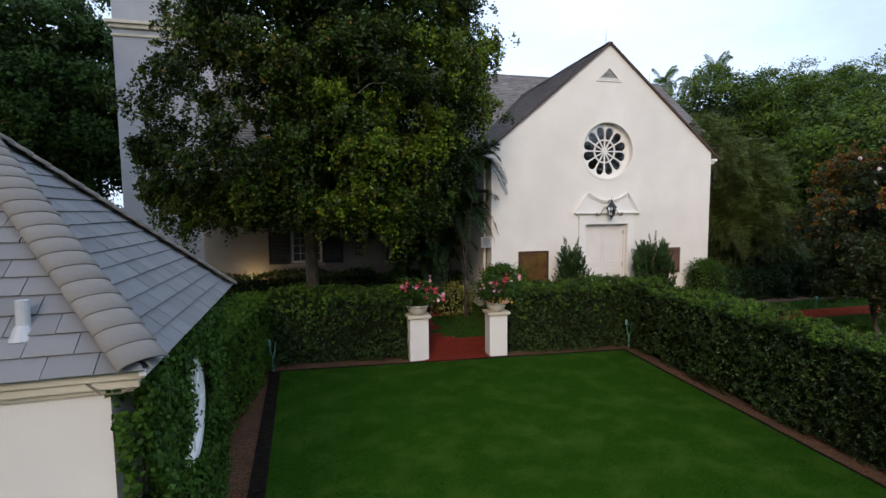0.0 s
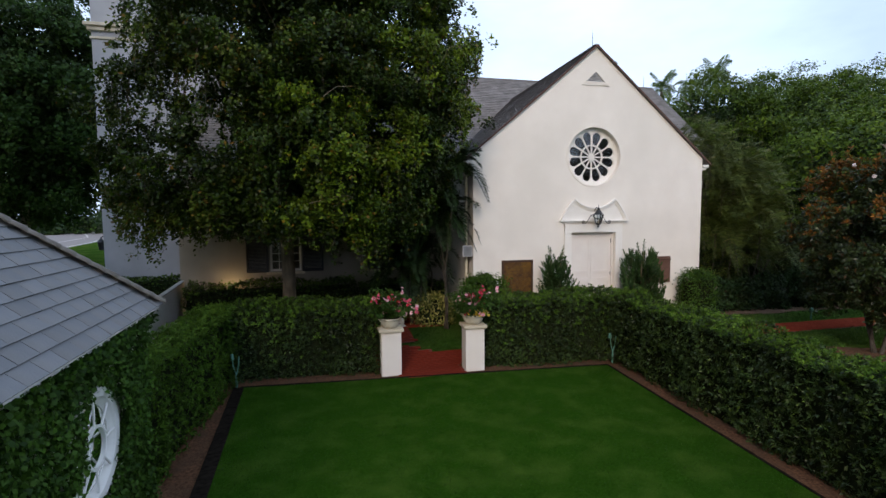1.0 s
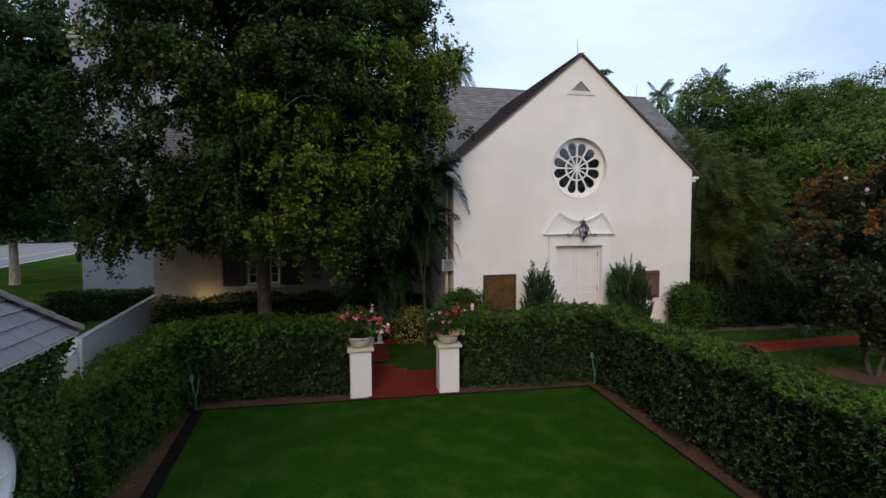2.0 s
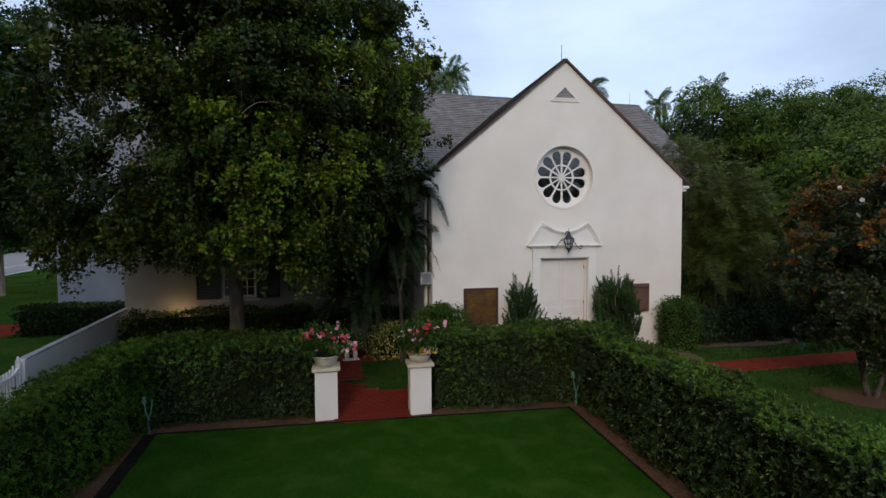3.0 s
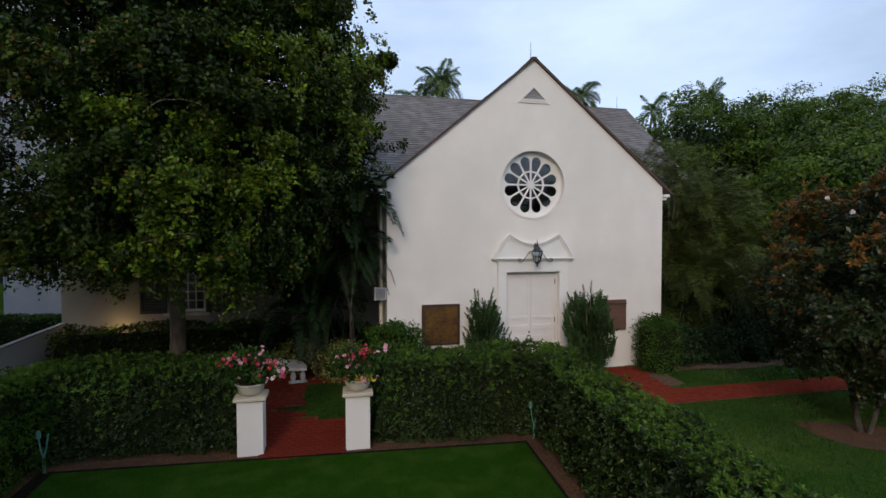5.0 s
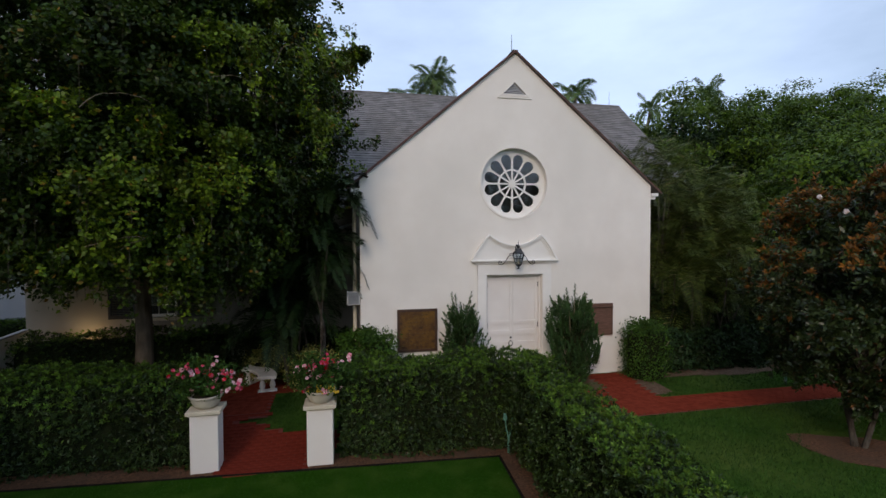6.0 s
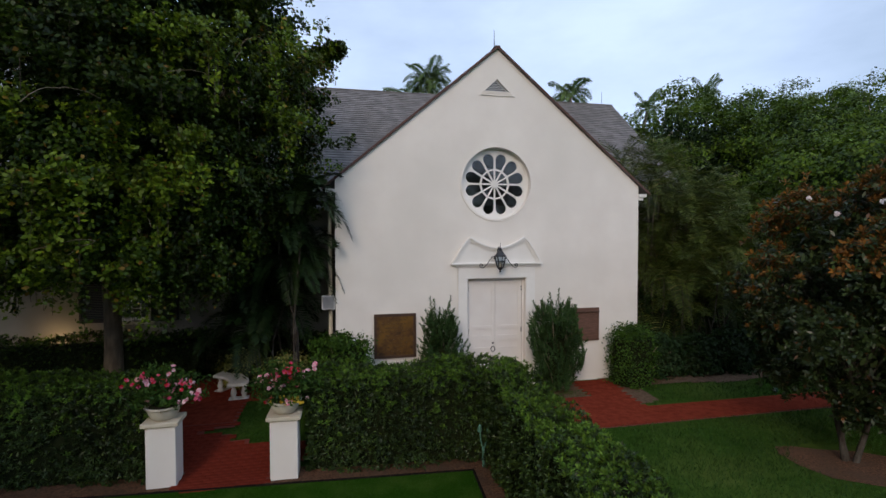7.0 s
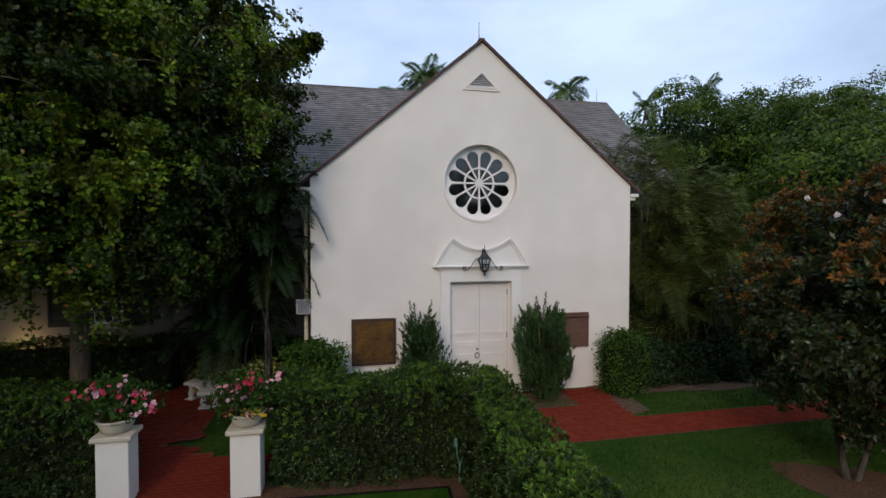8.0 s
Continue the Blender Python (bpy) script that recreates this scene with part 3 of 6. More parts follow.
part("shingles", shingle_field("shingles", Vector((NX0 - 0.1, NY - 0.35, NEAVE - 0.2)) + noff, (1, 0, 0), nup, NX1 - NX0 + 0.25, ns, nave_keep, M_SLATE, w=0.3, course=0.17, rng=rngS), M_SLATE, front, kind="stuff")
part("nave_roof", plate(((NX0 - 0.1, NR, NTOP), (NX1 + 0.15, NR, NTOP), (NX1 + 0.15, 15.75, NEAVE - 0.2), (NX0 - 0.1, 15.75, NEAVE - 0.2)), 0.07), M_SLATE, chapel)
part("ridge_cap", boxes((NX0 - 0.1, NX1 + 0.15, NR - 0.1, NR + 0.1, NTOP + 0.04, NTOP + 0.11), bevel=0.03), M_SLATE, chapel)
part("ridge_cap", boxes((-0.08, 0.08, -0.07, 8.0, PITCH_TOP + 0.035, PITCH_TOP + 0.075), bevel=0.02), M_SLATE, chapel)
part("lightning_rod", tube([(0, 0.25, APEX + 0.1), (0, 0.25, APEX + 0.62)], [0.012, 0.006], 6), M_IRON, chapel)
part("lightning_rod", tube([(NX1 - 0.4, NR, NTOP + 0.1), (NX1 - 0.4, NR, NTOP + 0.75)], [0.012, 0.006], 6), M_IRON, chapel)

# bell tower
part("tower", boxes((-18.1, -13.2, 8.0, 11.0, 0.0, 16.0)), M_STUCCO_TOWER_SHADED, chapel, "pale stucco tower beside the nave, colour darkened for shade")
part("tower_cornice", boxes((-18.22, -13.1, 7.88, 11.1, 11.62, 11.78), (-18.32, -13.0, 7.78, 11.2, 11.78, 11.92), (-18.16, -13.1, 7.94, 11.06, 11.3, 11.4), bevel=0.02), M_CAP, chapel)

# rose window
rose = part("rose_window", slab(circle(0, ROSE[1], ROSE[2] - 0.002, 64), [circle(0, ROSE[1], ROSE[2] - 0.035, 64)], 0.16, 0.30), M_TRIM, chapel, "round white rose window with twelve petals")
R = 0.87


def petal(k, r0, r1):
    a = 2 * math.pi * (k + 0.5) / 12
    half = math.pi / 12
    inset = 0.024
    p = []
    # straight sides parallel to the spokes, rounded outer end
    rc = (r1 + inset * 0 - 0.0) / (1 + math.sin(half))
    rad = rc * math.sin(half) - inset
    def at(r, t):
        return (r * math.cos(a) - t * math.sin(a), ROSE[1] + r * math.sin(a) + t * math.cos(a))
    p.append(at(r0, r0 * math.tan(half) - inset / math.cos(half)))
    for i in range(9):
        th = math.pi / 2 + half - (math.pi + 2 * half) * i / 8
        p.append(at(rc + rad * math.cos(th), rad * math.sin(th)))
    p.append(at(r0, -(r0 * math.tan(half) - inset / math.cos(half))))
    return p


def wedge(k, r0, r1):
    a = 2 * math.pi * (k + 0.5) / 12
    half = math.pi / 12
    q = []
    for r, sgn in ((r0, 1), (r1, 1), (r1, -1), (r0, -1)):
        t = sgn * max(0.004, r * math.tan(half) - 0.021)
        q.append((r * math.cos(a) - t * math.sin(a), ROSE[1] + r * math.sin(a) + t * math.cos(a)))
    return q


holes = [petal(k, 0.415, R) for k in range(12)] + [wedge(k, 0.10, 0.37) for k in range(12)]
part("tracery", slab(circle(0, ROSE[1], ROSE[2] - 0.03, 64), holes, 0.19, 0.25), M_TRIM, rose)
for k in range(12):
    part("pane", slab(petal(k, 0.40, R + 0.01), [], 0.217, 0.223), M_GLASS, rose, "dark petal-shaped glass pane").visible_shadow = False
part("pane", slab(circle(0, ROSE[1], 0.39, 32), [], 0.2245, 0.23), M_GLASS, rose).visible_shadow = False
part("hub", slab(circle(0, ROSE[1], 0.085, 24), [], 0.18, 0.1895), M_TRIM, rose)
part("outer_moulding", slab(circle(0, ROSE[1], ROSE[2] + 0.06, 64), [circle(0, ROSE[1], ROSE[2], 64)], -0.018, -0.0005), M_STUCCO, rose)

# louvred vent
vent = part("gable_vent", slab([(-0.40, 8.415), (0.40, 8.415), (0, 8.80)], [[(-0.345, 8.435), (0.345, 8.435), (0, 8.765)]], -0.012, 0.05), M_STUCCO, chapel)
for i in range(7):
    z = 8.44 + i * 0.044
    w = 0.37 * (1 - (z - 8.42) / 0.36)
    part("slat", box(bmesh.new(), -w, w, -0.018, 0.018, -0.018, 0.0, 0, Matrix.Translation((0, 0.035, z + 0.025)) @ Matrix.Rotation(radians(35), 4, "X")), M_GREYMETAL, vent)
part("vent_sill", boxes((-0.50, 0.50, -0.03, 0.0, 8.315, 8.345), (-0.43, 0.43, -0.02, 0.0, 8.375, 8.40)), M_STUCCO, vent)
part("vent_backing", boxes((-0.40, 0.40, 0.15, 0.17, 8.4, 8.8)), M_SHUTTER, vent)

# door and its casing
DH = 0.815
door = part("door", boxes((-DH, -DH + 0.05, 0.10, 0.24, 0.44, 3.39), (DH - 0.05, DH, 0.10, 0.24, 0.44, 3.39), (-DH + 0.05, DH - 0.05, 0.10, 0.24, 3.34, 3.39), bevel=0.004), M_DOOR, chapel, "closed white panelled double door")
for sx in (-1, 1):
    x0, x1 = (-DH + 0.055, -0.004) if sx < 0 else (0.004, DH - 0.055)
    frames = [hole(x0 + 0.10, x1 - 0.09, 2.08, 3.24), hole(x0 + 0.10, x1 - 0.09, 1.81, 1.99), hole(x0 + 0.10, x1 - 0.09, 1.48, 1.66), hole(x0 + 0.10, x1 - 0.09, 0.66, 1.36)]
    leaf = part("door_leaf", slab(hole(x0, x1, 0.46, 3.335), frames, 0.15, 0.20), M_DOOR, door)
    for h in frames:
        (a, b), (c, d) = h[0], h[2]
        part("panel", slab(hole(a - 0.01, c + 0.01, b - 0.01, d + 0.01), [], 0.168, 0.19), M_DOOR, leaf)
    for z in (0.75, 1.95, 3.1):
        part("hinge", tube([(sx * (DH - 0.055), 0.145, z - 0.07), (sx * (DH - 0.055), 0.145, z + 0.07)], 0.012, 8), M_IRON, leaf)
part("handle_ring", tube([(-0.07 + 0.06 * math.sin(t), 0.12, 1.44 + 0.07 * math.cos(t)) for t in np.linspace(0, 2 * math.pi, 17)], 0.010, 6), M_IRON, door, "black iron ring handle")
part("lock", lathe([(0.028, 0), (0.028, 0.01), (0.015, 0.02)], 12, (0, 0, 0)), M_IRON, door).matrix_local = pose(-0.06, 0.148, 1.60, 90)
part("threshold", boxes((-1.08, 1.08, -0.12, 0.3, 0.38, 0.47), bevel=0.01), M_CONCRETE, chapel)
for sx in (-1, 1):
    a, b = sorted((sx * 0.83, sx * 1.09))
    part("door_casing", boxes((a, b, -0.045, -0.0006, 0.44, 3.70), bevel=0.006), M_TRIM, chapel)
part("lintel", boxes((-1.09, 1.09, -0.046, -0.0008, 3.405, 3.70), bevel=0.006), M_TRIM, chapel)


def ped_line(inset):
    """Upper edge of the double-curved pediment, drawn in square to itself by inset."""
    w, pk, top, dip = 1.27, 0.75, 4.54, 4.25
    pts = []
    for i in range(61):
        x = -w + 2 * w * i / 60
        a = abs(x)
        if a > pk:
            t = (w - a) / (w - pk)
            z = 3.80 + (top - 3.80) * (0.55 * math.sin(t * math.pi / 2) + 0.45 * t)
        else:
            z = dip + (top - dip) * (a / pk) ** 2
        pts.append(Vector((x, z)))
    res = []
    for i, p in enumerate(pts):
        d0 = (p - pts[i - 1]).normalized() if i else (pts[1] - p).normalized()
        d1 = (pts[i + 1] - p).normalized() if i < 60 else d0
        n0, n1 = Vector((d0.y, -d0.x)), Vector((d1.y, -d1.x))
        m = (n0 + n1).normalized()
        q = p + m * (inset / max(0.35, m.dot(n0)))
        res.append((q.x, max(3.79, q.y)))
    return res


ped = part("pediment", slab([(-1.25, 3.77), (1.25, 3.77)] + ped_line(0.012)[::-1], [], -0.045, -0.0004), M_TRIM, chapel, "white double-curved door pediment")
for y0, g0, g1 in ((-0.115, 0.0, 0.045), (-0.085, 0.045, 0.085), (-0.065, 0.085, 0.12)):
    part("moulding", slab(ped_line(g0) + ped_line(g1)[::-1], [], y0, -0.046), M_TRIM, ped)
part("base_cornice", boxes((-1.28, 1.28, -0.13, -0.0002, 3.785, 3.825), (-1.23, 1.23, -0.09, -0.0003, 3.755, 3.7845), (-1.16, 1.16, -0.06, -0.0005, 3.715, 3.7545), bevel=0.005), M_TRIM, ped)

# nave windows with shutters
for a, b in WINS:
    win = part("window", boxes((a, a + 0.07, 3.66, 3.78, 2.0, 4.5), (b - 0.07, b, 3.66, 3.78, 2.0, 4.5), (a + 0.07, b - 0.07, 3.66, 3.78, 2.0, 2.08), (a + 0.07, b - 0.07, 3.66, 3.78, 4.42, 4.5), (a + 0.07, b - 0.07, 3.67, 3.77, 3.22, 3.28)), M_TRIM, chapel, "white small-paned sash window")
    w = (b - a - 0.14) / 4
    part("muntins", boxes(*[(a + 0.07 + w * i - 0.012, a + 0.07 + w * i + 0.012, 3.69, 3.75, 2.08, 4.42) for i in (1, 2, 3)], *[(a + 0.07, b - 0.07, 3.692, 3.748, z - 0.012, z + 0.012) for z in (2.36, 2.65, 2.93, 3.56, 3.85, 4.13)]), M_TRIM, win)
    part("pane", boxes((a + 0.06, b - 0.06, 3.717, 3.723, 2.05, 4.45)), M_GLASS, win).visible_shadow = False
    part("sill", boxes((a - 0.12, b + 0.12, 3.48, 3.66, 1.90, 1.99), bevel=0.01), M_CAP, win)
    mid = (a + b) / 2
    for s0, s1 in ((a - 0.80, a - 0.04), (b + 0.04, b + 0.80)) if a < -9 else ((a - 0.1, mid - 0.005), (mid + 0.005, b + 0.1)):
        sh = part("shutter", boxes((s0, s0 + 0.07, 3.53, 3.59, 1.98, 4.52), (s1 - 0.07, s1, 3.53, 3.59, 1.98, 4.52), (s0 + 0.07, s1 - 0.07, 3.53, 3.59, 1.98, 2.10), (s0 + 0.07, s1 - 0.07, 3.53, 3.59, 3.2, 3.3), (s0 + 0.07, s1 - 0.07, 3.53, 3.59, 4.40, 4.52), bevel=0.004), M_SHUTTER, chapel, "dark navy louvred shutter")
        lv = bmesh.new()
        for i in range(44):
            z = 2.13 + i * 0.051
            if abs(z - 3.25) > 0.07:
                box(lv, s0 + 0.065, s1 - 0.065, -0.022, 0.022, -0.004, 0.004, 0, Matrix.Translation((0, 3.562, z)) @ Matrix.Rotation(radians(-40), 4, "X"))
        part("louvres", lv, M_SHUTTER, sh, kind="stuff")
part("nave_gutter", boxes((NX0, -HALF - 0.25, NY - 0.42, NY - 0.30, NEAVE - 0.32, NEAVE - 0.2), bevel=0.02), M_GREYMETAL, chapel)
part("downspout", tube([(-4.42, 0.35, 5.3), (-4.42, 0.35, 0.45)], 0.05, 10), M_CAP, chapel, "cream painted downspout")
part("downspout", tube([(HALF + 0.07, 0.15, 5.3), (HALF + 0.07, 0.15, 0.45)], 0.04, 10), M_RAKE, chapel)


# ---- things on the front wall ----
def wall_lantern():
    t = thing("wall_lantern", "black wrought iron lantern on scrolled brackets over the door", "lantern", (-0.12, -0.30, 3.70))
    part("base", lathe([(0.02, -0.12), (0.035, -0.09), (0.018, -0.06), (0.06, -0.03), (0.085, 0.0), (0.085, 0.02)], 8), M_IRON, t)
    part("roof", lathe([(0.160, 0.31), (0.165, 0.322), (0.11, 0.38), (0.07, 0.45), (0.035, 0.47), (0.05, 0.50), (0.03, 0.53), (0.012, 0.56), (0.006, 0.66)], 8), M_IRON, t)
    part("ring", lathe([(0.118, 0.17), (0.134, 0.17), (0.134, 0.185), (0.118, 0.185)], 8), M_IRON, t)
    part("glass", lathe([(0.078, 0.021), (0.158, 0.305)], 8), M_GLASS, t).visible_shadow = False
    part("candle", lathe([(0.02, 0.021), (0.02, 0.16), (0.012, 0.17)], 10), M_CAP, t)
    for k in range(8):
        a = math.pi / 4 * k
        part("bar", tube([(0.085 * math.cos(a), 0.085 * math.sin(a), 0.0), (0.168 * math.cos(a), 0.168 * math.sin(a), 0.315)], 0.010, 5), M_IRON, t)
    part("wall_arm", tube([(0, 0.0, 0.5), (0, 0.13, 0.55), (0, 0.27, 0.42)], 0.016, 8), M_IRON, t)
    for sx in (-1, 1):
        pts = [(sx * 0.12, 0.04, 0.24), (sx * 0.18, 0.10, 0.27), (sx * 0.25, 0.12, 0.22), (sx * 0.32, 0.12, 0.11), (sx * 0.40, 0.12, 0.02), (sx * 0.46, 0.12, 0.0)]
        cx, cz = sx * 0.48, 0.065
        pts += [(cx + sx * 0.06 * math.sin(th) * (1 - th / 9), 0.12, cz - 0.06 * math.cos(th) * (1 - th / 9)) for th in np.linspace(0.2, 6.8, 16)]
        part("scroll", tube(pts, 0.010, 6), M_IRON, t)
        part("scroll", tube([(sx * 0.12, 0.04, 0.24), (sx * 0.14, 0.08, 0.31), (sx * 0.20, 0.12, 0.30), (sx * 0.22, 0.12, 0.26)], 0.010, 6), M_IRON, t)


wall_lantern()


def plaque(x0, x1, z0, z1, material, label, lines):
    t = thing("plaque", label, "plaque", ((x0 + x1) / 2, 0, z0))
    w, h = (x1 - x0) / 2, z1 - z0
    part("board", boxes((-w, w, -0.045, -0.002, 0, h), bevel=0.006), material, t)
    rim = 0.07 if lines else 0.035
    part("frame", slab(hole(-w, w, 0, h), [hole(-w + rim, w - rim, rim, h - rim)], -0.058, -0.046), M_BRONZE_RIM if lines else M_WOOD, t)
    if not lines:
        part("ledge", boxes((-w - 0.01, w + 0.01, -0.085, -0.059, h - 0.13, h - 0.10), bevel=0.005), M_BRONZE_RIM, t)
    else:
        rl = random.Random(4)
        for i in range(lines):
            z = h - 0.16 - i * (h - 0.24) / lines
            x = -w * rl.uniform(0.45, 0.72)
            stop = -x
            while x < stop - 0.05:      # a line of unreadable raised words
                ww = rl.uniform(0.04, 0.15)
                part("text_bar", boxes((x, min(x + ww, stop), -0.051, -0.046, z - 0.014, z + 0.012)), M_LETTER, t)
                x += ww + 0.035
    return t


M_LETTER = shader("raised_bronze", (0.06, 0.03, 0.012), (0.13, 0.066, 0.014), 20, 0.5, 0.1, 40, metal=0.3)
plaque(-3.44, -2.35, 1.38, 2.53, M_BRONZE, "dark bronze memorial plaque with raised lines, on the white wall", 9)
plaque(1.95, 2.91, 1.58, 2.51, M_WOOD, "brown wooden notice board on the white wall", 0)


M_LENS = shader("grey_lens", (0.22, 0.23, 0.25), (0.28, 0.29, 0.31), 6, 0.25, 0.03, 30)


def flood_light():
    t = thing("flood_light", "pale grey square floodlight box on the chapel corner", "floodlight", (-4.58, 0.10, 2.68))
    part("housing", boxes((-0.17, 0.17, -0.07, 0.07, 0.0, 0.36), bevel=0.02), M_GREYMETAL, t)
    part("face", boxes((-0.135, 0.135, -0.078, -0.071, 0.03, 0.33), bevel=0.003), M_LENS, t)
    part("bracket", tube([(0.1, 0.07, 0.18), (0.15, 0.2, 0.18), (0.12, 0.28, 0.18)], 0.018, 6), M_IRON, t)


flood_light()


def corner_lantern():
    t = thing("wall_lantern", "small black lantern on a bracket at the tower corner", "lantern", (-18.42, 8.25, 2.62))
    part("cage", lathe([(0.06, 0.0), (0.10, 0.03), (0.14, 0.32), (0.15, 0.34)], 6), M_IRON, t)
    part("roof", lathe([(0.17, 0.341), (0.10, 0.44), (0.03, 0.50), (0.01, 0.58)], 6), M_IRON, t)
    part("wall_arm", tube([(0.0, 0.0, 0.55), (0.10, 0.0, 0.60), (0.20, 0.0, 0.50)], 0.018, 6), M_IRON, t)


corner_lantern()


# ---- gate pillars with flower bowls ----
def gate_pillar():
    t = thing("gate_pillar", "square white stucco gate pillar with a cream stone cap", "pillar", group="gate pillars")
    part("shaft", boxes((-0.25, 0.25, -0.21, 0.21, -0.1, 1.12), bevel=0.012), M_STUCCO, t)
    part("cap", boxes((-0.275, 0.275, -0.235, 0.235, 1.1205, 1.145), (-0.31, 0.31, -0.27, 0.27, 1.1455, 1.22), bevel=0.012), M_CAP, t)
    return t


PIL_L, PIL_R = (-7.44, -2.83), (-5.30, -2.97)
p1 = gate_pillar()
p1.matrix_world = pose(*PIL_L, 0, 0, 0, 1.0)
copy_thing(p1, pose(*PIL_R, 0, 0, 0, -1.0))


def flower_bowl(loc, seed, label, yellow, loose):
    rng = np.random.default_rng(seed)
    t = thing("flower_bowl", label, "flower pot", loc, 0.0, "gate flower bowls")
    part("bowl", lathe([(0.16, 0.000), (0.17, 0.022), (0.20, 0.03), (0.245, 0.10), (0.272, 0.18), (0.278, 0.215), (0.310, 0.222), (0.318, 0.238), (0.310, 0.256), (0.285, 0.260), (0.268, 0.232)], 32), M_POT, t, smooth=True)
    part("soil", lathe([(0.266, 0.21), (0.24, 0.236), (0.05, 0.242)], 20), M_SOIL, t)
    c = rng.normal(size=(230, 3)) * (0.23, 0.21, 0.16) + (0, 0, 0.55)
    c[:, 2] = np.maximum(c[:, 2], 0.33 + 0.1 * rng.uniform(0, 1, 230))
    stems = bmesh.new()
    for k in range(30):
        q = c[k]
        tube([(q[0] * 0.3, q[1] * 0.3, 0.2), (q[0] * 0.6, q[1] * 0.6, 0.2 + (q[2] - 0.2) * 0.6), tuple(q)], [0.006, 0.004, 0.002], 4, stems)
    part("woody_stem", stems, L_SHRUB, t, kind="stuff")
    w, o = clumps(c, 22, 0.085, rng)
    part("foliage", leaves("foliage", w, o, 0.08, L_BOWL, rng, wide=0.42), L_BOWL, t, kind="stuff")
    f = rng.normal(size=(20, 3)) * (0.27, 0.15, 0.17) + (0.04, -0.20, 0.66)
    trail = np.outer(rng.uniform(0.1, 1, 6), (0.40 * loose, -0.15, -0.28)) + (0.30 * loose, -0.05, 0.66) + rng.normal(size=(6, 3)) * 0.05
    f = np.vstack([f, trail])
    f[:, 2] = np.maximum(f[:, 2], 0.34 - 0.2 * (np.abs(f[:, 0]) > 0.3))
    for nm, mat, sel in (("pink_blossoms", L_PINK, slice(0, 26, 2)), ("pale_blossoms", L_PALE, slice(1, 26, 2))):
        w = np.repeat(f[sel], 3, axis=0) + rng.normal(size=(3 * len(f[sel]), 3)) * 0.045
        part(nm, blossoms(nm, w, np.tile((0.15, -1.0, 0.55), (len(w), 1)), 0.045, mat, rng), mat, t, kind="stuff")
    if yellow:
        y = rng.normal(size=(46, 3)) * (0.12, 0.04, 0.05) + (0.14, -0.30, 0.32)
        part("yellow_blossoms", blossoms("yellow_blossoms", y, np.tile((0.1, -1.0, 0.6), (46, 1)), 0.034, L_YELLOW, rng), L_YELLOW, t, kind="stuff")
    return t


flower_bowl((*PIL_L, 1.221), 1, "cream stone bowl of pink and white flowers on a gate pillar", False, 1.0)
flower_bowl((*PIL_R, 1.221), 2, "cream stone bowl of pink and yellow flowers on a pillar", True, 0.2)


